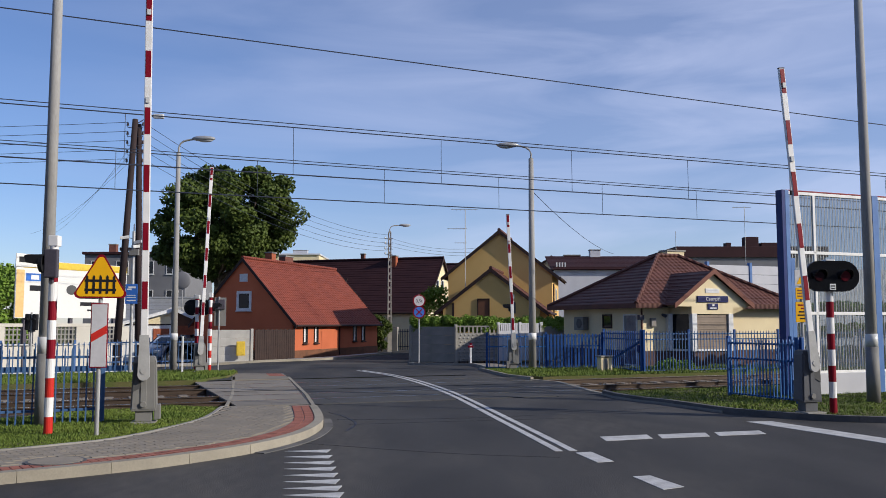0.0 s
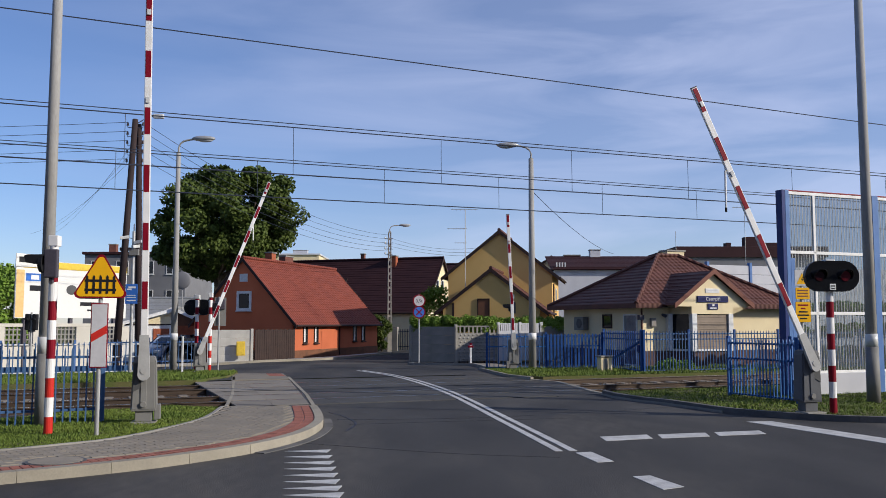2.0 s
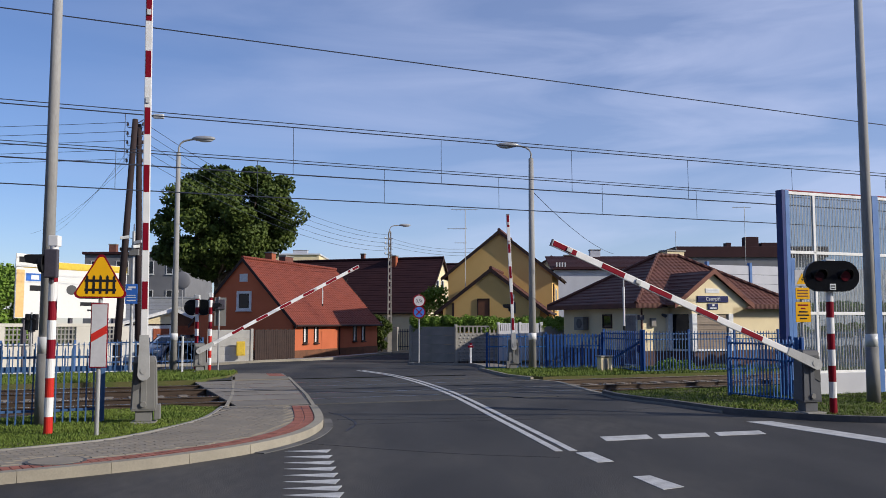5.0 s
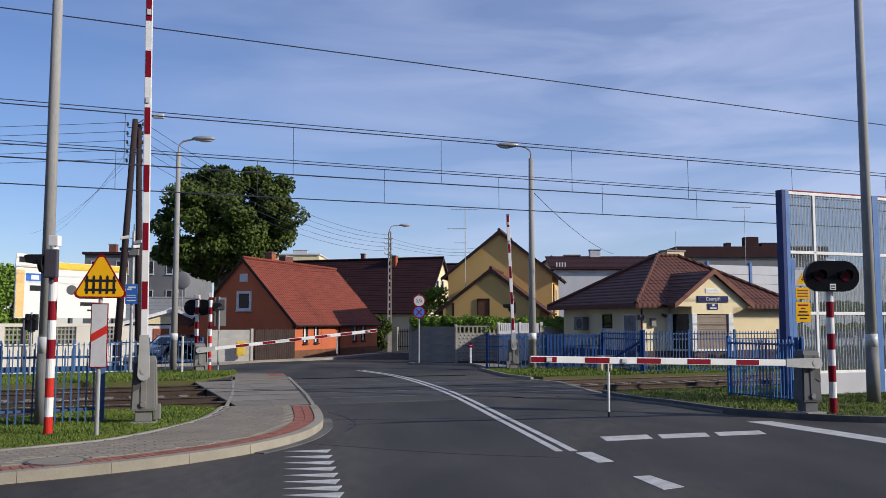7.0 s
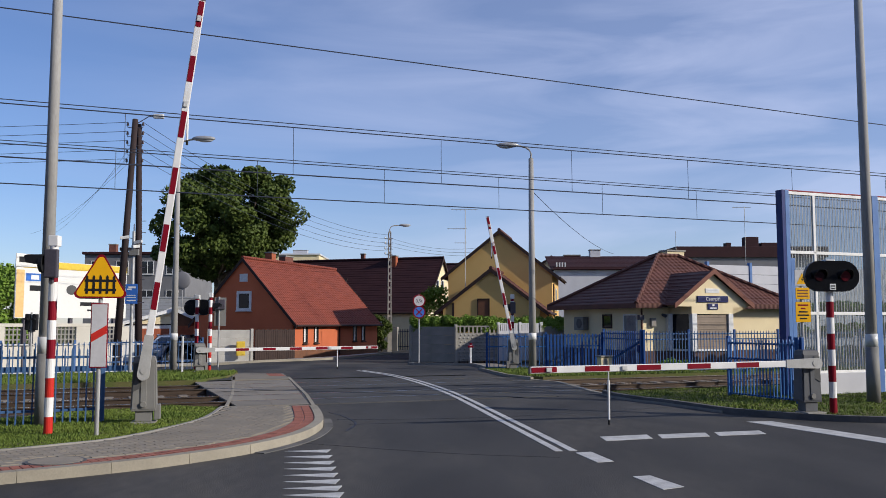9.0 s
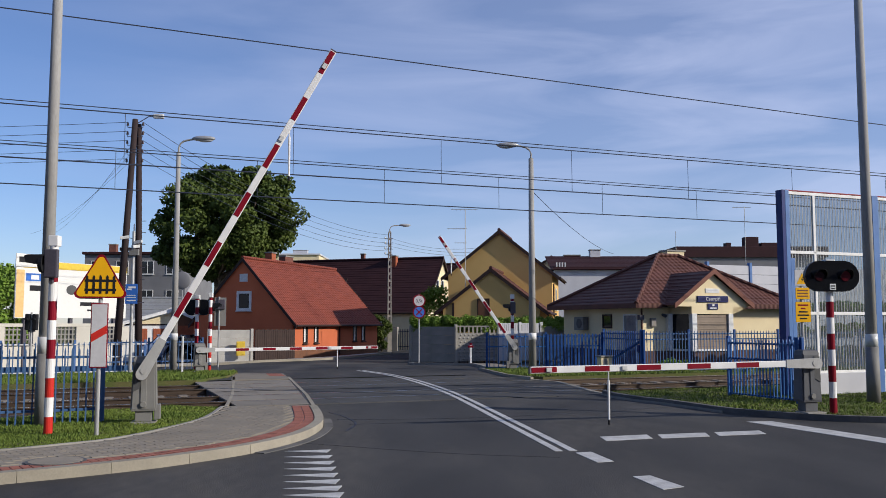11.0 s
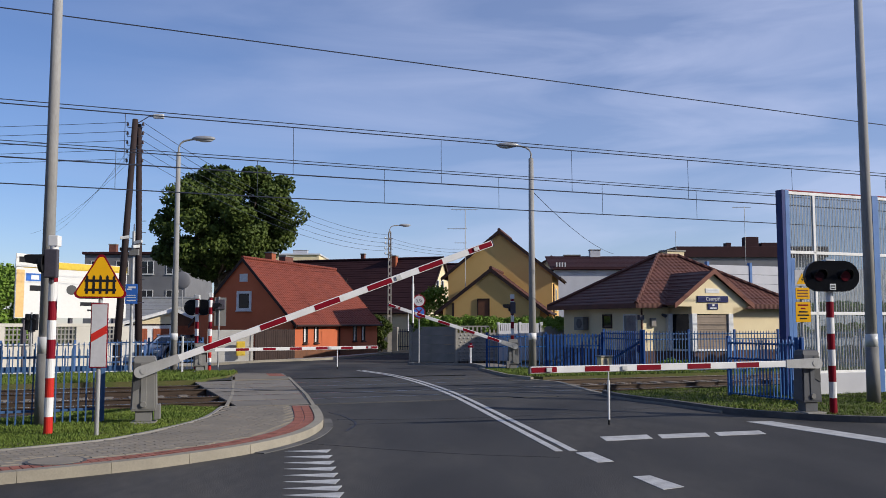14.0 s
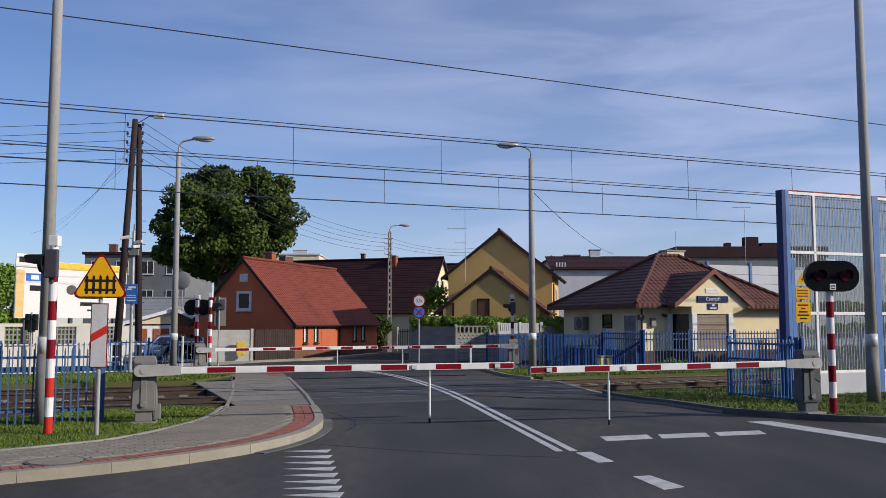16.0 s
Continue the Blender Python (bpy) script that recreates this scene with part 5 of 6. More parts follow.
for i in range(18):
    part("board", box(i * 0.145, i * 0.145 + 0.135, -0.015, 0.015, 0.03, 1.72 + 0.02 * (i % 2), bevel=0.004), DARK_WOOD, gate)
for z in (0.4, 1.4):
    part("rail", box(0, 2.6, 0.016, 0.06, z, z + 0.08), DARK_WOOD, gate)
mb = thing("notice_box", pose(-10.45, 45.95, 0.0, 0, 0, 15), "yellow gas meter box on the concrete fence", "meter box")
part("box", box(-0.22, 0.22, -0.2, -0.04, 0.05, 0.78, bevel=0.02), BILL_YELLOW, mb)
part("door", box(-0.18, 0.18, -0.215, -0.2, 0.1, 0.72, bevel=0.008), BILL_YELLOW, mb)


def billboard():
    b = thing("billboard", pose(-19.35, 40.0, -0.45, 0, 0, 59), "large white and yellow advertising billboard on a frame", "billboard")
    w, z0, z1 = 6.1, 2.4, 5.05
    part("panel", box(0, w, -0.04, 0.04, z0, z1, bevel=0.01), BILL_WHITE, b, "white poster panel")
    part("yellow_strip", box(0.35, w, -0.052, -0.042, z1 - 0.35, z1 - 0.03), BILL_YELLOW, b, "yellow heading strip")
    part("yellow_side", box(0.02, 0.42, -0.05, -0.042, z0 + 0.03, z1 - 0.45), PEACH, b, "yellow side strip")
    part("corner_board", box(-0.05, 1.1, -0.09, -0.06, z1 - 0.32, z1 + 0.28, bevel=0.01), BILL_WHITE, b, "white corner board")
    part("blue_box", box(0.5, 2.0, -0.052, -0.042, z1 - 0.95, z1 - 0.6), SIGN_BLUE, b, "blue logo strip")
    part("text_bar", box(0.75, 1.15, -0.058, -0.052, z1 - 0.88, z1 - 0.68), WHITE, b)
    part("text_bar", box(0.7, 1.3, -0.05, -0.042, z1 - 1.4, z1 - 1.15), BLACK, b)
    for x0, x1, z, h in ((0.1, 0.5, z1 - 0.12, 0.26), (0.6, 0.72, z1 - 0.12, 0.26)):
        part("text_bar", box(x0, x1, -0.096, -0.09, z, z + h), BLACK, b)
    for x0, x1, z, h, mat in ((2.9, 3.9, z1 - 0.28, 0.16, BLACK), (4.1, 5.2, z1 - 0.24, 0.06, BLACK), (3.4, 3.5, z0 + 1.0, 0.6, ORANGE_RED), (3.3, 4.6, z0 + 0.95, 0.14, BLACK), (3.4, 4.6, z0 + 0.6, 0.18, BLACK), (3.8, 4.2, z0 + 0.35, 0.08, BLACK)):
        part("text_bar", box(x0, x1, -0.05, -0.042, z, z + h), mat, b)
    drop = bmesh.new()
    bmesh.ops.create_icosphere(drop, subdivisions=2, radius=1)
    drop.transform(pose(1.7, -0.046, z0 + 1.0) @ Matrix.Diagonal((0.45, 0.006, 0.42, 1)))
    part("motif", drop, SIGN_GREY, b, "grey rounded motif")
    drop = bmesh.new()
    bmesh.ops.create_icosphere(drop, subdivisions=2, radius=1)
    drop.transform(pose(2.9, -0.046, z0 + 1.35) @ Matrix.Diagonal((0.3, 0.006, 0.24, 1)))
    part("motif", drop, CABINET_DARK, b)
    for x in (0.6, 3.0, 5.5):
        part("leg", box(x - 0.08, x + 0.08, 0.05, 0.2, -0.2, z1 - 0.2), DARK_STEEL, b)


billboard()


def lattice_wall():
    w = thing("garden_wall", pose(-24.5, 36.2, -0.5, 0, 0, 40), "cream wall with openwork lattice blocks under the billboard", "wall")
    n = 11.5
    part("wall_foot", box(0, n, -0.12, 0.12, -0.2, 1.15, bevel=0.01), PALE_CREAM, w)
    part("wall_cap", box(0, n, -0.14, 0.14, 2.05, 2.2, bevel=0.01), PALE_CREAM, w)
    for i in range(7):
        x = i * n / 6.0
        part("pier", box(x - 0.35, x + 0.35, -0.13, 0.13, 1.15, 2.05), PALE_CREAM, w)
        if i == 6:
            break
        for j in range(7):
            xx = x + 0.35 + (n / 6.0 - 0.7) * j / 7.0
            part("lattice_bar", box(xx, xx + 0.06, -0.06, 0.06, 1.15, 2.05), CONCRETE, w)
        for j in range(4):
            part("lattice_bar", box(x + 0.35, x + n / 6.0 - 0.35, -0.055, 0.055, 1.2 + j * 0.23, 1.26 + j * 0.23), CONCRETE, w)


lattice_wall()


# ---- plants ----
def leaf_mesh(name, centres, radii, count, size, mat, squash=0.8, shell=0.35):
    """Many small leaf cards scattered in clumps, as one mesh."""
    rng = np.random.default_rng(len(centres) * 7 + count)
    idx = rng.integers(0, len(centres), count)
    d = rng.normal(size=(count, 3))
    d /= np.linalg.norm(d, axis=1)[:, None]
    r = (shell + (1 - shell) * rng.random(count)) ** 0.6
    pos = np.asarray(centres)[idx] + d * (np.asarray(radii)[idx] * r)[:, None] * np.array([1, 1, squash])
    a = rng.normal(size=(count, 3)) + d * 0.9
    a /= np.linalg.norm(a, axis=1)[:, None]
    b = np.cross(a, rng.normal(size=(count, 3)))
    b /= np.linalg.norm(b, axis=1)[:, None]
    c = np.cross(a, b)
    s = size * (0.6 + 0.8 * rng.random(count))[:, None]
    quads = np.stack([pos - b * s * 0.5, pos + c * s * 0.32, pos + b * s * 0.5 + a * s * 0.15, pos - c * s * 0.32], 1).reshape(-1, 3)
    me = bpy.data.meshes.new(name)
    me.from_pydata(quads.tolist(), [], np.arange(count * 4).reshape(-1, 4).tolist())
    me.materials.append(mat)
    return me


def limb(points, r0, r1, bm):
    n = len(points) - 1
    for i, (p, q) in enumerate(zip(points, points[1:])):
        tube(p, q, r0 + (r1 - r0) * i / n, r0 + (r1 - r0) * (i + 1) / n, 8, bm)


def tree(x, y, z, height, spread, trunk, clumps, leaves, size, label, seed, mat=LEAF, offset=(0, 0), clump=(0.16, 0.29), low=None, droop=0.0, lean=0.0):
    rng = random.Random(seed)
    t = thing("tree", pose(x, y, z), label, "tree", "trees")
    b = bmesh.new()
    limb([(lean, 0, -0.3), (lean + 0.1, 0, trunk * 0.5), (lean + 0.15, 0.1, trunk), (lean * 0.5 + 0.3, 0.1, height * 0.62)], spread * 0.055, spread * 0.02, b)
    cs, rs = [], []
    low = trunk if low is None else low
    mid = (low + height) / 2
    for i in range(clumps):
        a, u = rng.uniform(0, 2 * math.pi), rng.uniform(-0.95, 0.97)
        k = math.sqrt(1 - u * u) ** 0.8 * rng.uniform(0.35, 0.98) ** 0.7
        c = (offset[0] * (u + 1) + spread * k * math.cos(a), offset[1] * (u + 1) + spread * k * math.sin(a), mid + (height - low) / 2 * u * 0.93 + droop * math.cos(a) * k * (1 - u) / 2)
        cs.append(c)
        rs.append(rng.uniform(*clump) * spread)
        if i < 16:
            m = Vector(c) * 0.5
            m.z = trunk + (c[2] - trunk) * 0.35
            limb([(lean + 0.1, 0.05, trunk * rng.uniform(0.8, 1.1)), tuple(m), tuple(Vector(c) * 0.93 + Vector((0, 0, c[2] * 0.07)))], spread * 0.022, spread * 0.006, b)
    part("trunk", b, BARK, t, "brown trunk with limbs")
    part("crown", leaf_mesh("crown", cs, rs, leaves, size, mat), mat, t, "dense dark green foliage")
    return t


tree(-16.9, 69, -0.3, 14.1, 5.5, 5.6, 150, 64000, 0.30, "large broad-crowned green tree behind the orange house", 5, offset=(0.1, 0), clump=(0.13, 0.25), low=5.9, droop=2.0, lean=-0.9)
tree(-26.3, 52, -0.6, 5.6, 2.2, 0.4, 60, 14000, 0.22, "green bushy tree behind the billboard", 8, HEDGE, clump=(0.25, 0.45))
tree(-0.55, 57, -0.3, 4.3, 1.15, 0.2, 50, 9000, 0.16, "green garden shrub between the houses", 11, HEDGE, clump=(0.28, 0.5))
tree(-4.35, 61.6, -0.3, 2.6, 0.62, 0.1, 40, 7000, 0.13, "dark conifer shrub beside the orange house", 12, LEAF, clump=(0.3, 0.5))
garden_gate = thing("garden_gate", pose(-2.95, 64.0, -0.3, 0, 0, -14), "dark garden gate between two pale pillars", "gate")
for x in (-0.5, 1.0):
    part("pillar", box(x - 0.2, x + 0.2, -0.2, 0.2, -0.1, 1.75, bevel=0.02), CONCRETE, garden_gate)
for k in range(9):
    part("bar", box(-0.25 + k * 0.13, -0.21 + k * 0.13, -0.02, 0.02, 0.1, 1.6), DARK_STEEL, garden_gate)
for z in (0.3, 1.4):
    part("rail", box(-0.3, 0.8, -0.025, 0.025, z, z + 0.06), DARK_STEEL, garden_gate)


def hedge(p0, p1, z0, z1, thick, leaves, label):
    a, b = Vector(p0), Vector(p1)
    rng = random.Random(int(leaves))
    h = thing("hedge", pose(0, 0, 0), label, "hedge", "hedges")
    n = max(8, int((b - a).length * 5))
    cs, rs = [], []
    for i in range(n):
        p = a.lerp(b, (i + rng.random()) / n)
        for k in range(3):
            cs.append((p.x, p.y + rng.uniform(-thick, thick), z0 + (z1 - z0) * (k + 0.5) / 3 + rng.uniform(-0.06, 0.08)))
            rs.append(rng.uniform(0.2, 0.3))
    part("foliage", leaf_mesh("foliage", cs, rs, leaves * 3, 0.085, HEDGE, 0.9), HEDGE, h, "clipped green leaves")
    st = bmesh.new()
    for i in range(n // 2):
        p = a.lerp(b, (i + 0.5) / (n // 2))
        limb([(p.x, p.y, -0.3), (p.x + 0.05, p.y, z0 * 0.6), (p.x, p.y, z1 - 0.1)], 0.03, 0.01, st)
    part("stems", st, BARK, h)


hedge((-1.5, 44.6), (2.7, 44.3), 1.35, 1.95, 0.26, 9000, "green hedge above the concrete fence")
hedge((2.75, 44.85), (6.9, 45.55), 1.35, 1.9, 0.2, 8000, "green hedge behind the pale concrete fence")
hedge((13.7, 34.2), (21.0, 37.0), 0.15, 2.7, 0.7, 40000, "overgrown dark shrubs behind the noise screen")
hedge((7.5, 31.15), (8.9, 31.75), 0.02, 0.28, 0.12, 1100, "low flowering shrub before the station house")


# ---- overhead line ----
def wire(name, p0, p1, sag, r, label, group="overhead wires", n=14):
    pts = [tuple(Vector(p0).lerp(Vector(p1), i / n) - Vector((0, 0, sag * 4 * (i / n) * (1 - i / n)))) for i in range(n + 1)]
    return solid(name, rod(pts, r, 5), WIRE, label, "wire", group)


def on_track(x, y, z):
    p = TRACK @ Vector((x, y, 0))
    return (p.x, p.y, z)


for d, zm in ((0.0, 6.38), (4.0, 6.24)):
    wire("contact_wire", on_track(-70, d, 5.25), on_track(90, d, 5.28), 0.0, 0.016, "straight contact wire over the railway track")
    wire("messenger_wire", on_track(-70, d + 0.03, zm + 0.35), on_track(90, d + 0.03, zm + 0.25), 0.28, 0.014, "messenger wire of the overhead line")
    wire("messenger_wire", on_track(-70, d - 0.14, zm + 0.40), on_track(90, d - 0.14, zm + 0.30), 0.28, 0.011, "thin second messenger wire of the overhead line")
    first = -3.86 if d == 0.0 else -0.28
    gap = 3.82 if d == 0.0 else 3.75
    for k in range(-6, 10):
        x = first + k * gap
        u = (x + 70) / 160
        zt = zm + 0.35 - 0.1 * u - 0.28 * 4 * u * (1 - u)
        solid("dropper", tube(on_track(x, d + 0.015, 5.26), on_track(x, d + 0.03, zt), 0.007, 0.007, 5), WIRE, "thin dropper between messenger and contact wire", "wire", "droppers")
wire("feeder_wire", on_track(-45, -3.5, 8.03), on_track(60, -3.5, 6.2), 0.05, 0.012, "feeder wire above the near side of the railway")
wire("feeder_wire", on_track(-70, 9.0, 6.9), on_track(90, 9.0, 6.9), 0.1, 0.01, "thin feeder wire beyond the tracks")


def utility_pole():
    """A braced pair of timber poles with insulators and a small lamp on an outrigger."""
    p = thing("utility_pole", pose(-12.0, 34.0, -0.1), "dark creosoted twin timber pole with ceramic insulators", "utility pole")
    part("timber", tube((-0.52, 0, -0.2), (-0.01, 0, 9.75), 0.15, 0.11, 12), WOOD_POLE, p, smooth=True)
    part("timber", tube((0.30, 0.24, -0.2), (0.06, 0.24, 9.6), 0.15, 0.10, 12), WOOD_POLE, p, smooth=True)
    part("brace", box(-0.45, 0.3, -0.06, 0.1, 4.6, 4.72), WOOD_POLE, p)
    for i in range(5):
        z = 9.5 - i * 0.36
        for sx in (-1, 1):
            part("bracket", rod([(0, 0, z - 0.08), (sx * 0.30, 0, z - 0.08), (sx * 0.30, 0, z)], 0.012, 6), DARK_STEEL, p)
            part("insulator", tube((sx * 0.30, 0, z), (sx * 0.30, 0, z + 0.13), 0.05, 0.03, 10), CERAMIC, p)
    part("outrigger", rod([(0.1, 0, 9.6), (0.5, 0, 9.85), (0.75, 0, 9.85)], 0.018, 6), DARK_STEEL, p)
    part("lamp_head", box(0.7, 1.1, -0.1, 0.1, 9.78, 9.95, bevel=0.04), LAMP_WHITE, p, "pale lamp head")
    for i in range(8):
        z = 2.6 + i * 0.45
        part("step_iron", rod([(0.3, 0, z), (0.52, 0, z)], 0.012, 6), DARK_STEEL, p)
    for i in range(5):
        z = 9.53 - i * 0.36
        wire("telephone_wire", (-12.3, 34.0, z), (-46, 35.0, z + 0.2), 0.35, 0.010, "dark telephone wire from the timber pole", "telephone wires")
        wire("telephone_wire", (-11.7, 34.0, z), (-3.85, 62.0, 7.9 - 0.28 * i), 0.9, 0.010, "dark telephone wire sagging past the tree", "telephone wires")


utility_pole()
for i in range(3):
    wire("telephone_wire", (-12.15, 34.0, 8.6 - 0.3 * i), (-31.0 - 0.9 * i, 70.0, 8.8), 0.5, 0.006, "thin wire running from the timber pole over the yard", "telephone wires")


def concrete_pole():
    p = lamp_post(-3.75, 62.0, -0.28, 8.4, 0.15, 0.10, 1.2, 12, STONE_PALE, "slotted concrete street lamp with insulator arms by the brown roof", False, True)
    for i in range(4):
        z = 8.0 - i * 0.36
        part("crossarm", box(-0.35, 0.2, -0.03, 0.03, z - 0.12, z - 0.07), DARK_STEEL, p)
        part("insulator", tube((-0.32, 0, z - 0.07), (-0.32, 0, z + 0.05), 0.05, 0.03, 8), CERAMIC, p)
    for i in range(3):
        wire("telephone_wire", (-3.7, 62.0, 7.7 - 0.3 * i), (2.2 + i, 57.5, 6.6 - 0.2 * i), 0.35, 0.009, "dark wire from the lamp to the yellow house", "telephone wires")


concrete_pole()
wire("service_cable", (3.25, 32.3, 6.6), (11.6, 60.0, 6.4), 0.35, 0.012, "sagging service cable from the street lamp")


def aerial(x, y, z0, z1, label, bars):
    a = thing("aerial", pose(x, y, 0), label, "aerial", "roof aerials")
    part("mast", tube((0, 0, z0), (0, 0, z1), 0.025, 0.02, 8), GALV, a)
    for z, x0, x1, n in bars:
        part("boom", tube((x0, 0, z), (x1, 0, z), 0.014, 0.014, 6), GALV, a)
        for i in range(n):
            xx = x0 + (x1 - x0) * (i + 0.5) / n
            part("element", tube((xx, -0.2, z), (xx, 0.2, z), 0.006, 0.006, 5), GALV, a)
            part("element", tube((xx, 0, z - 0.06), (xx, 0, z + 0.06), 0.006, 0.006, 5), GALV, a)


aerial(1.25, 49.4, -0.3, 8.1, "tall television aerial on a mast by the yellow house", ((8.08, -0.8, 0.7, 7), (7.0, -1.0, 0.1, 8), (6.2, -0.6, 0.1, 5)))
aerial(22.3, 65.0, -0.6, 10.3, "television aerial above the roofs", ((10.25, -0.9, 0.5, 6), (9.2, -0.4, 0.3, 4)))
aerial(18.5, 70.0, -0.6, 9.0, "thin bare aerial mast above the roofs", ())


# ---- signs ----
def warning_sign():
    """Level crossing with barriers: yellow triangle over a countdown board."""
    s = thing("warning_sign", pose(-5.03, 13.0, 0.08, 0, 0, 12), "yellow triangular crossing sign above a striped countdown board", "traffic sign")
    part("post", tube((0, 0.04, -0.1), (0, 0.04, 2.45), 0.032, 0.032, 12), GALV, s)
    r, c = 0.375, 2.24

    def tri(k, y0, y1):
        pts = []
        for a0 in (90, 210, 330):
            cx, cz = (r - 0.05) * math.cos(radians(a0)) * k, (r - 0.05) * math.sin(radians(a0)) * k
            for da in (-50, -20, 20, 50):
                pts.append((cx + 0.055 * k * math.cos(radians(a0 + da)), c + cz + 0.055 * k * math.sin(radians(a0 + da))))
        return upright(pts, y0, y1)

    plate = part("triangle", tri(1.08, -0.012, 0.0), RED, s, "dark red border plate")
    part("field", tri(0.98, -0.016, -0.012), SIGN_YELLOW, plate, "yellow sign field")
    for i in range(5):
        x = -0.188 + i * 0.094
        part("pale", upright([(x - 0.017, c - 0.17), (x + 0.017, c - 0.17), (x + 0.017, c + 0.075), (x, c + 0.105), (x - 0.017, c + 0.075)], -0.021, -0.016), BLACK, plate)
    for z in (c - 0.115, c + 0.02):
        part("bar", box(-0.22, 0.22, -0.0195, -0.016, z - 0.018, z + 0.018), BLACK, plate)
    b = part("countdown_board", box(-0.121, 0.121, -0.014, 0.0, 0.99, 1.93, bevel=0.006), RED, s, "countdown board with red border")
    part("board_field", box(-0.106, 0.106, -0.018, -0.014, 1.007, 1.913), SIGN_GREY, b, "pale grey board field")
    part("stripe", upright([(-0.106, 1.36), (0.106, 1.49), (0.106, 1.61), (-0.106, 1.48)], -0.022, -0.018), ORANGE_RED, b, "red slanted stripe")
    part("clamp", box(-0.05, 0.05, 0.0, 0.08, 1.6, 1.66), GALV, s)
    part("clamp", box(-0.05, 0.05, 0.0, 0.08, 2.1, 2.16), GALV, s)


warning_sign()


def round_signs():
    s = thing("traffic_sign", pose(-1.08, 40.0, -0.12, 0, 0, 8), "round weight limit and no stopping signs on one post", "traffic sign")
    part("post", tube((0, 0.03, -0.1), (0, 0.03, 3.15), 0.03, 0.03, 10), GALV, s)
    for z, mats in ((2.84, (RED, SIGN_GREY)), (2.33, (RED, SIGN_BLUE))):
        d = part("disc", tube((0, 0, z), (0, -0.015, z), 0.29, 0.29, 28), mats[0], s)
        part("disc_field", tube((0, -0.015, z), (0, -0.02, z), 0.235, 0.235, 28), mats[1], d)
        if mats[1] is SIGN_BLUE:
            for sg in (-1, 1):
                part("cross_bar", upright([(-0.19, -0.025), (0.19, -0.025), (0.19, 0.025), (-0.19, 0.025)], -0.025, -0.02, m=pose(0, 0, z, 0, 45 * sg, 0)), RED, d)
        else:
            lettering(d, "3,5t", 0.2, pose(0, -0.021, z - 0.07, 90, 0, 0), BLACK)


round_signs()


def camera_mast():
    s = thing("camera_mast", pose(-10.25, 29.2, 0.0), "slim grey mast with cameras and a blue notice", "camera mast")
    part("mast", tube((0, 0, -0.1), (0, 0, 4.75), 0.06, 0.05, 12), GALV, s)
    part("finial", tube((0, 0, 4.75), (0, 0, 5.0), 0.02, 0.015, 8), DARK_STEEL, s)
    for x, z, a in ((-0.25, 4.55, 20), (0.2, 4.4, -10), (0.12, 4.25, 60)):
        c = part("camera_housing", box(-0.18, 0.1, -0.05, 0.05, -0.05, 0.05, bevel=0.012), LAMP_WHITE, s, "small white camera", m=pose(x, -0.05, z, 0, -10, a))
        part("bracket", rod([(0.05, 0, 0), (-x, 0.05, -0.1)], 0.012, 6), GALV, c)
    part("junction_box", box(-0.12, 0.2, -0.12, 0.0, 3.95, 4.15, bevel=0.01), CABINET, s)
    n = part("notice", box(-0.2, 0.2, -0.085, -0.07, 2.35, 3.0, bevel=0.006), SIGN_BLUE, s, "blue surveillance notice")
    for x0, x1, z, h in ((-0.1, 0.14, 2.86, 0.06), (-0.14, 0.0, 2.8, 0.05), (-0.15, 0.15, 2.62, 0.02), (-0.15, 0.15, 2.55, 0.02), (-0.15, 0.15, 2.44, 0.04)):
        part("text_bar", box(x0, x1, -0.09, -0.085, z, z + h), WHITE, n)


camera_mast()


def voltage_signs():
    s = thing("warning_notice", pose(7.55, 18.6, 0.08, 0, 0, 10), "high voltage warning triangle above two yellow notices on a post", "warning sign")
    part("post", tube((0, 0.04, -0.1), (0, 0.04, 2.75), 0.035, 0.035, 10), GALV, s)
    b = part("triangle_board", box(-0.17, 0.17, -0.012, 0.0, 2.42, 2.75, bevel=0.005), SIGN_GREY, s)
    part("triangle_field", upright([(-0.13, 2.46), (0.13, 2.46), (0, 2.69)], -0.017, -0.012), SIGN_YELLOW, b)
    part("bolt", upright([(-0.02, 2.49), (0.03, 2.57), (0.0, 2.57), (0.02, 2.63), (-0.03, 2.55), (0.0, 2.55)], -0.021, -0.017), BLACK, b)
    b = part("notice", box(-0.16, 0.16, -0.012, 0.0, 2.14, 2.38, bevel=0.005), SIGN_YELLOW, s, "orange-yellow notice")
    for z in (2.19, 2.25, 2.31):
        part("text_bar", box(-0.12, 0.12, -0.016, -0.012, z, z + 0.025), BARGE, b)
    b = part("notice", box(-0.17, 0.17, -0.012, 0.0, 1.66, 2.08, bevel=0.005), SIGN_YELLOW, s, "yellow instruction notice")
    for z, w in ((1.72, 0.08), (1.79, 0.13), (1.86, 0.10), (1.93, 0.05), (2.0, 0.12)):
        part("text_bar", box(-w, w, -0.016, -0.012, z, z + 0.03), RED if z > 1.9 else BLACK, b)


voltage_signs()
back = thing("traffic_sign", pose(-7.9, 31.3, 0.0, 0, 0, 10), "grey back of a sign board on a thin post", "traffic sign")
part("post", tube((0, -0.03, -0.1), (0, -0.03, 2.65), 0.03, 0.03, 10), GALV, back)
part("board", box(-0.16, 0.24, 0.0, 0.012, 1.62, 2.62, bevel=0.004), CABINET, back, "grey sign back")
part("lamp_box", box(-0.05, 0.2, -0.1, 0.0, 2.2, 2.55, bevel=0.02), DARK_STEEL, back)

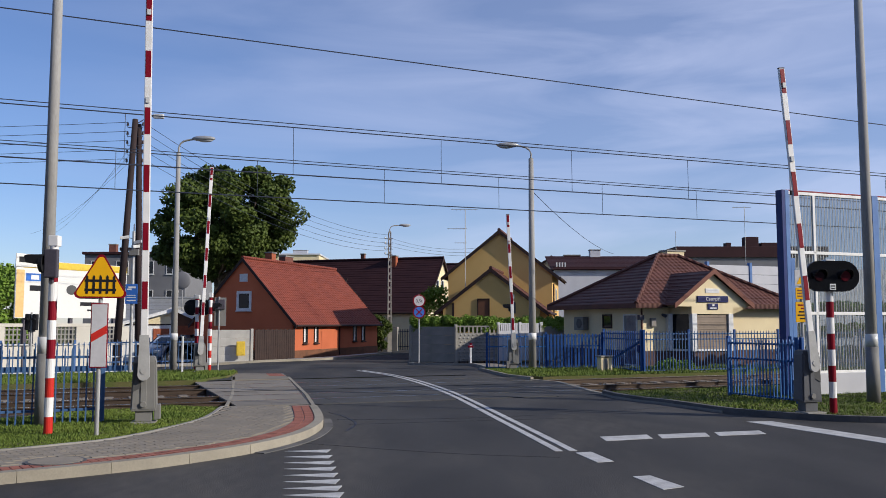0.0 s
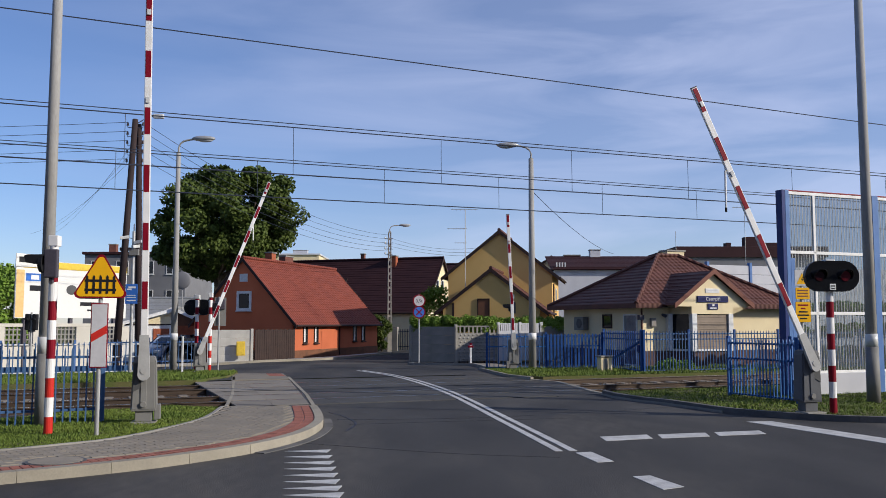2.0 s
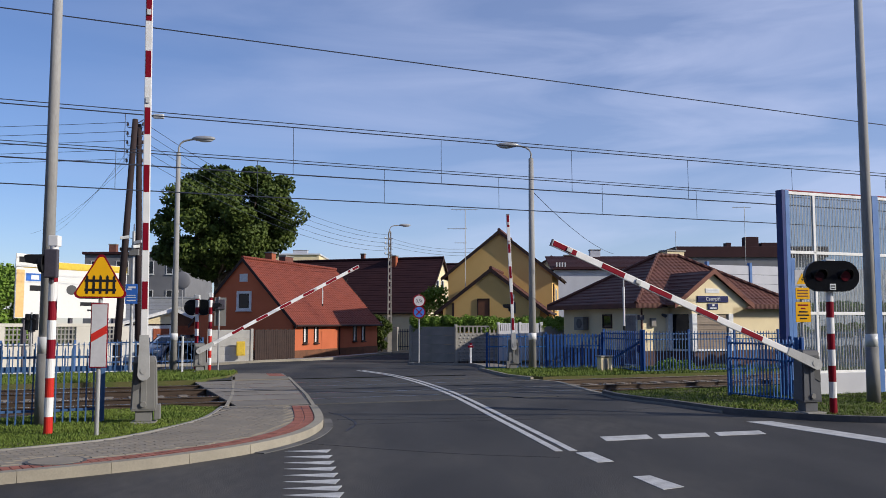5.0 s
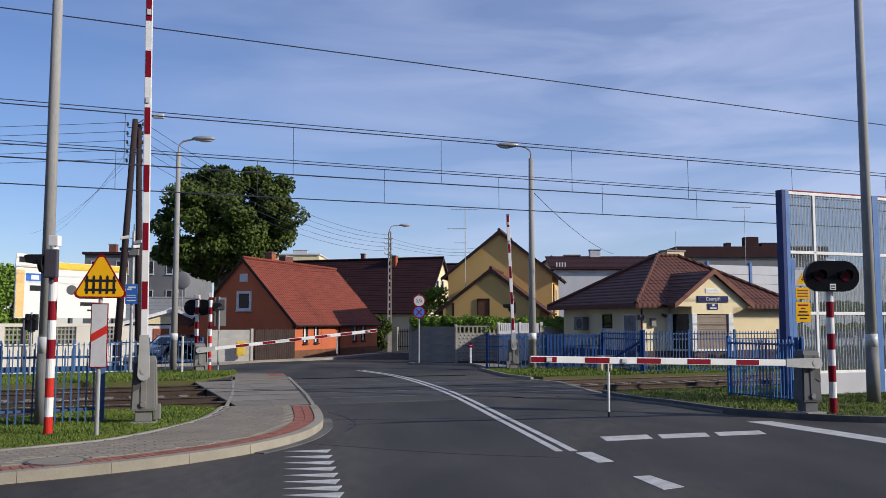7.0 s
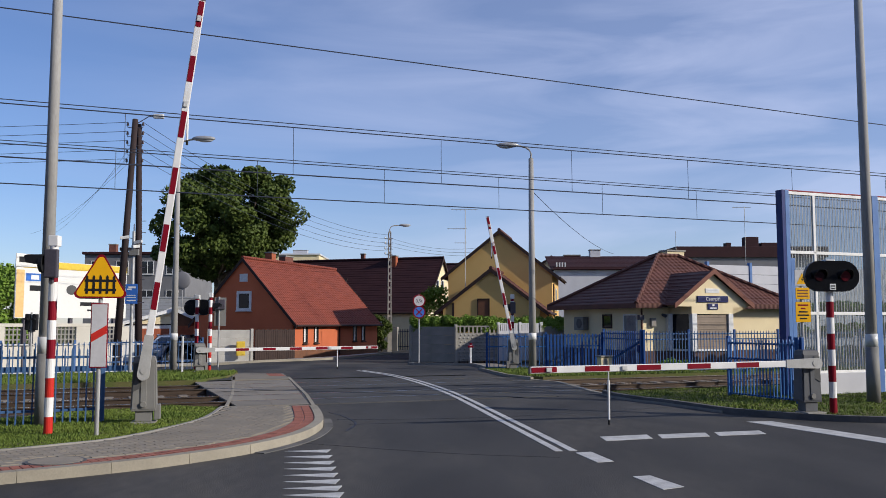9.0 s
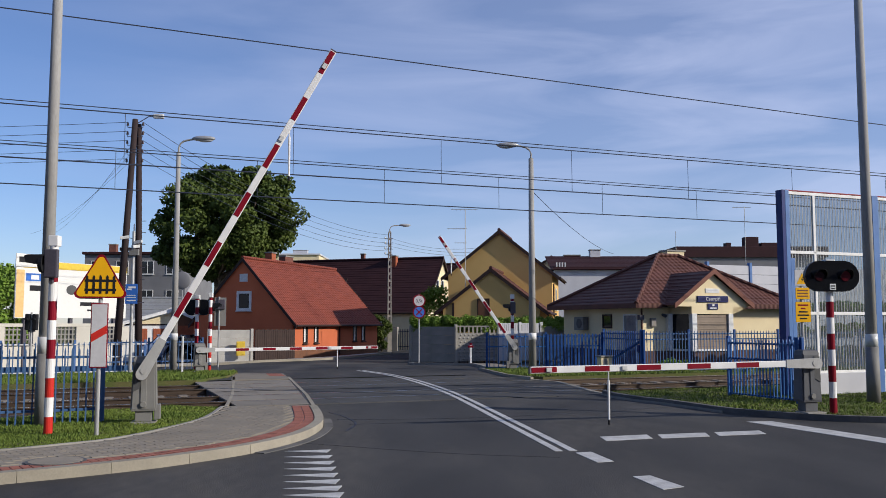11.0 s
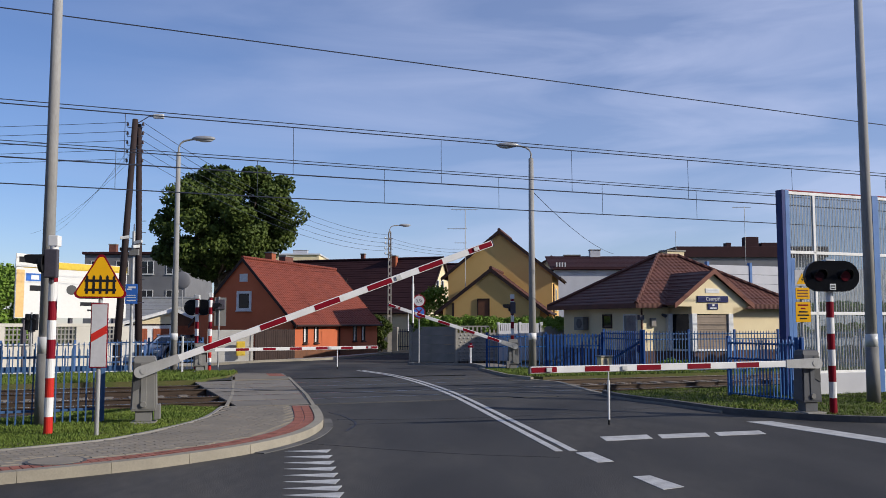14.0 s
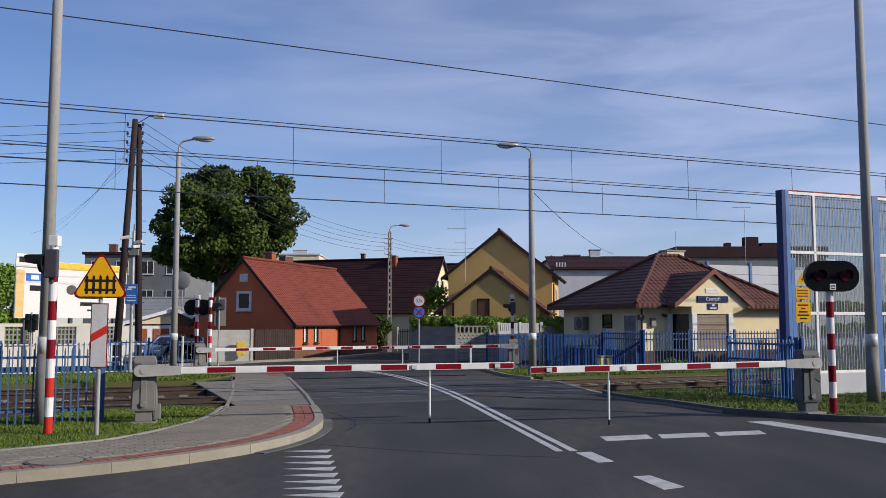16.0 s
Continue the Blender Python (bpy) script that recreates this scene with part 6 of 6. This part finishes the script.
hyd = thing("marker_post", pose(1.22, 39.2, -0.1), "white marker post with a red head", "marker post")
part("post", box(-0.045, 0.045, -0.045, 0.045, -0.1, 0.85, bevel=0.01), WHITE, hyd)
part("head", box(-0.12, 0.12, -0.05, 0.05, 0.74, 0.84, bevel=0.02), RED, hyd)
part("cap", box(-0.05, 0.05, -0.05, 0.05, 0.86, 0.95, bevel=0.02), RED, hyd)

box1 = thing("cable_cabinet", pose(5.55, 30.6, 0.05, 0, 0, 20), "small pale concrete cable cabinet in the grass", "cabinet")
part("body", box(-0.22, 0.22, -0.15, 0.15, -0.05, 0.5, bevel=0.02), CREAM, box1)
part("lid", box(-0.25, 0.25, -0.18, 0.18, 0.5, 0.56, bevel=0.015), CONCRETE, box1)
part("door", box(-0.15, 0.02, -0.165, -0.15, 0.06, 0.44, bevel=0.005), CABINET, box1)

cab = thing("relay_cabinet", pose(10.3, 19.4, 0.08, 0, 0, 15), "pale relay cabinet behind the steel pole", "cabinet")
part("body", box(-0.3, 0.3, -0.2, 0.2, -0.05, 1.25, bevel=0.02), CREAM, cab)
part("door", box(-0.25, 0.25, -0.22, -0.2, 0.1, 1.15, bevel=0.008), CREAM, cab)
part("roof", box(-0.34, 0.34, -0.25, 0.24, 1.25, 1.31, bevel=0.01), CABINET, cab)


# ---- car ----
def car():
    c = thing("car", pose(-15.1, 49.6, ground_z(-15.1, 49.6), 0, 0, 248), "blue-grey hatchback parked behind the railway fence", "car")
    side = [(-1.95, 0.35), (-1.98, 0.75), (-1.75, 0.98), (-1.35, 1.38), (-0.9, 1.47), (0.1, 1.46), (0.85, 1.02), (1.75, 0.86), (2.0, 0.62), (1.98, 0.32), (1.6, 0.22), (-1.6, 0.22)]
    b = upright(side, -0.8, 0.8)
    bmesh.ops.bevel(b, geom=[e for e in b.edges if abs(e.verts[0].co.y - e.verts[1].co.y) < 0.01], offset=0.10, segments=3, affect="EDGES")
    body = part("body", b, SILVER_BLUE, c, "metallic blue-grey body", smooth=True)
    glass = upright([(-1.28, 0.99), (-1.18, 1.32), (-0.85, 1.40), (0.05, 1.39), (0.62, 1.03)], -0.815, 0.815)
    part("side_window", glass, GLASS_DARK, body)
    ws = upright([(0.16, 1.40), (0.80, 1.05), (0.83, 1.07), (0.19, 1.43)], -0.66, 0.66)
    part("windscreen", ws, GLASS_DARK, body)
    for y in (-0.55, 0.55):
        part("headlight", box(1.78, 1.99, y - 0.17, y + 0.17, 0.62, 0.78, bevel=0.03), LAMP_WHITE, body)
    part("grille", box(1.96, 2.0, -0.35, 0.35, 0.45, 0.6, bevel=0.01), BLACK, body)
    part("number_plate", box(1.99, 2.01, -0.26, 0.26, 0.33, 0.44), WHITE, body)
    for y in (-0.9, 0.9):
        part("mirror", box(0.5, 0.66, y - 0.09, y + 0.09, 0.98, 1.1, bevel=0.03), SILVER_BLUE, body)
    for x in (-1.25, 1.25):
        for y in (-0.80, 0.80):
            w = part("wheel", tube((x, y - 0.1, 0.31), (x, y + 0.1, 0.31), 0.31, 0.31, 24), RUBBER, c)
            sg = 1 if y > 0 else -1
            part("rim", tube((x, y + sg * 0.1, 0.31), (x, y + sg * 0.11, 0.31), 0.2, 0.19, 20), CHROME, w, "silver alloy rim")


car()

dish = thing("satellite_dish", pose(-17.0, 57.6, 4.5), "grey satellite dish above the garage", "satellite dish")
part("mast", tube((0, 0.12, -2.2), (0, 0.12, 0.3), 0.03, 0.03, 8), GALV, dish)
b = bmesh.new()
bmesh.ops.create_uvsphere(b, u_segments=20, v_segments=10, radius=0.58)
b.transform(Matrix.Diagonal((1, 0.22, 1, 1)))
part("bowl", b, GREY_WALL, dish, smooth=True)

mh = thing("manhole_cover", pose(-4.52, 10.5, 0.112), "round grey manhole cover set in the pavement", "manhole cover")
part("ring", tube((0, 0, -0.05), (0, 0, 0.006), 0.34, 0.34, 32), CABINET_DARK, mh)
part("lid", tube((0, 0, -0.04), (0, 0, 0.010), 0.30, 0.30, 32), PAVER, mh)


# ---- paving blocks ----
def inside(p, poly):
    x, y = p
    r = False
    for (x0, y0), (x1, y1) in zip(poly, poly[1:] + poly[:1]):
        if (y0 > y) != (y1 > y) and x < (x1 - x0) * (y - y0) / (y1 - y0) + x0:
            r = not r
    return r


def blocks():
    area = shifted(out_line, 0.57) + shifted(in_line, 0.14)
    turn = pose(-4.5, 10.5, 0, 0, 0, 38)
    me = mesh_of(box(-0.096, 0.096, -0.046, 0.046, -0.02, 0.0075, bevel=0.004), PAVER, "paving_block")
    found = []
    for j in range(-60, 90):
        for i in range(-40, 60):
            p = turn @ Vector((i * 0.2 + (0.1 if j % 2 else 0), j * 0.1, 0))
            if inside((p.x, p.y), area) and (p.x + 4.52) ** 2 + (p.y - 10.5) ** 2 > 0.19:
                found.append(p)
    found.sort(key=lambda p: p.y)
    near = [p for p in found if p.x > -7.5][:300]
    for p in near:
        part("paving_block", me, PAVER, pave, m=Matrix.Translation((p.x, p.y, 0.108 + random.uniform(-0.0015, 0.0015))) @ pose(0, 0, 0, 0, 0, 38))
    keep = set((p.x, p.y) for p in near)
    verts, faces = [], []
    r = pose(0, 0, 0, 0, 0, 38)
    corner = [r @ Vector(q) for q in ((-0.096, -0.046, 0), (0.096, -0.046, 0), (0.096, 0.046, 0), (-0.096, 0.046, 0))]
    for p in found:
        if (p.x, p.y) in keep:
            continue
        z = 0.1155 + random.uniform(-0.0015, 0.0015)
        k = len(verts)
        verts += [(p.x + q.x, p.y + q.y, z) for q in corner] + [(p.x + q.x, p.y + q.y, 0.09) for q in corner]
        faces += [(k, k + 1, k + 2, k + 3)] + [(k + i, k + 4 + i, k + 4 + (i + 1) % 4, k + (i + 1) % 4) for i in range(4)]
    rest = bpy.data.meshes.new("paving_rest")
    rest.from_pydata(verts, [], faces)
    rest.materials.append(PAVER)
    tagged(part("paving_rest", rest, PAVER, pave), kind="stuff")


blocks()


def red_blocks():
    for seg in resample(shifted(out_line, 0.32), 0.105):
        mid = sum(p[1] for p in seg) / len(seg)
        if len(seg) < 2 or mid < 8.6:
            continue
        a, b = Vector(seg[0]), Vector(seg[-1])
        d = (b - a).normalized()
        ang = math.degrees(math.atan2(d.y, d.x))
        for off in (-0.083, 0.088):
            c = (a + b) / 2 + Vector((-d.y, d.x)) * off
            part("red_block", RED_BLOCK, RED_PAVER, edge_band, m=pose(c.x, c.y, 0.1 + random.uniform(0, 0.002), 0, 0, ang))


RED_BLOCK = mesh_of(box(-0.047, 0.047, -0.081, 0.081, -0.02, 0.014, bevel=0.004), RED_PAVER, "red_block")
red_blocks()


# ---- grass and gravel ----
def scatter(outline, count, seed, near=None):
    rng = random.Random(seed)
    xs, ys = [p[0] for p in outline], [p[1] for p in outline]
    out = []
    tries = 0
    while len(out) < count and tries < count * 30:
        tries += 1
        p = (rng.uniform(max(min(xs), -16), min(max(xs), 18)), rng.uniform(min(ys), max(ys)))
        if inside(p, outline):
            out.append(p)
    return out


def grass(outline, z, count, h, seed, label):
    rng = random.Random(seed + 1)
    verts, faces = [], []
    for x, y in scatter(outline, count, seed):
        tuft = 0.55 + 0.9 * max(0.0, noise.noise(Vector((x * 1.3, y * 1.3, seed))) + 0.35)
        hh = h * rng.uniform(0.5, 1.2) * tuft
        a, w = rng.uniform(0, math.pi), rng.uniform(0.006, 0.013)
        dx, dy = math.cos(a) * w, math.sin(a) * w
        lx, ly = rng.uniform(-0.5, 0.5) * hh, rng.uniform(-0.5, 0.5) * hh
        k = len(verts)
        verts += [(x - dx, y - dy, z), (x + dx, y + dy, z), (x + lx * 0.4 + dx * 0.7, y + ly * 0.4 + dy * 0.7, z + hh * 0.6), (x + lx, y + ly, z + hh)]
        faces += [(k, k + 1, k + 2), (k, k + 2, k + 3)]
    me = bpy.data.meshes.new("grass")
    me.from_pydata(verts, [], faces)
    me.materials.append(GRASS)
    tagged(new("grass", me), label, "grass", kind="stuff")


grass(VERGES["verge_southwest"][0], 0.085, 52000, 0.05, 3, "green grass blades on the verge by the pavement")
grass(VERGES["verge_southeast"][0], 0.085, 70000, 0.048, 4, "green grass blades on the verge by the noise screen")
grass(VERGES["verge_west"][0], 0.055, 30000, 0.10, 5, "green grass blades behind the western tracks")
grass(VERGES["verge_east"][0], 0.055, 30000, 0.10, 6, "green grass blades by the station fence")


def gravel():
    rng = random.Random(21)
    verts, faces = [], []
    for i in range(9000):
        s = rng.uniform(-18, S_LEFT) if i % 2 else rng.uniform(S_RIGHT, 20)
        p = TRACK @ Vector((s, rng.uniform(-2.5, 6.7), 0))
        r = rng.uniform(0.02, 0.045)
        k = len(verts)
        q = Euler((rng.uniform(0, 3), rng.uniform(0, 3), rng.uniform(0, 3))).to_matrix()
        for v in ((1, 0, 0), (-1, 0, 0), (0, 0.8, 0), (0, -0.8, 0), (0, 0, 0.7), (0, 0, -0.7)):
            w = q @ (Vector(v) * r)
            verts.append((p.x + w.x, p.y + w.y, -0.145 + w.z))
        faces += [(k, k + 2, k + 4), (k + 2, k + 1, k + 4), (k + 1, k + 3, k + 4), (k + 3, k, k + 4), (k + 2, k, k + 5), (k + 1, k + 2, k + 5), (k + 3, k + 1, k + 5), (k, k + 3, k + 5)]
    me = bpy.data.meshes.new("gravel")
    me.from_pydata(verts, [], faces)
    me.materials.append(BALLAST)
    tagged(new("gravel", me), "loose rusty ballast stones between the sleepers", "gravel", kind="stuff")


gravel()

endpost = thing("fence_post", pose(-8.75, 29.9, 0.0), "white end post of the railway fence by the barrier", "fence post")
part("post", box(-0.028, 0.028, -0.028, 0.028, -0.1, 1.25, bevel=0.006), WHITE, endpost)
part("cap", box(-0.034, 0.034, -0.034, 0.034, 1.25, 1.28, bevel=0.006), WHITE, endpost)


def dwarf_signal():
    d = thing("track_signal", pose(-12.7, 27.4, 0.0), "slim railway signal post with two dark heads by the fence", "railway signal")
    part("post", tube((0, 0, -0.1), (0, 0, 2.05), 0.035, 0.035, 10), GALV, d)
    for x in (-0.1, 0.13):
        hd = part("signal_head", box(x - 0.07, x + 0.07, -0.1, 0.06, 1.5, 2.0, bevel=0.03), BLACK, d, "dark signal head")
        part("visor", box(x - 0.05, x + 0.05, -0.2, -0.1, 1.82, 1.86, bevel=0.005), BLACK, hd)
    part("bracket", box(-0.1, 0.12, -0.02, 0.02, 1.45, 1.5), DARK_STEEL, d)


dwarf_signal()


motions()
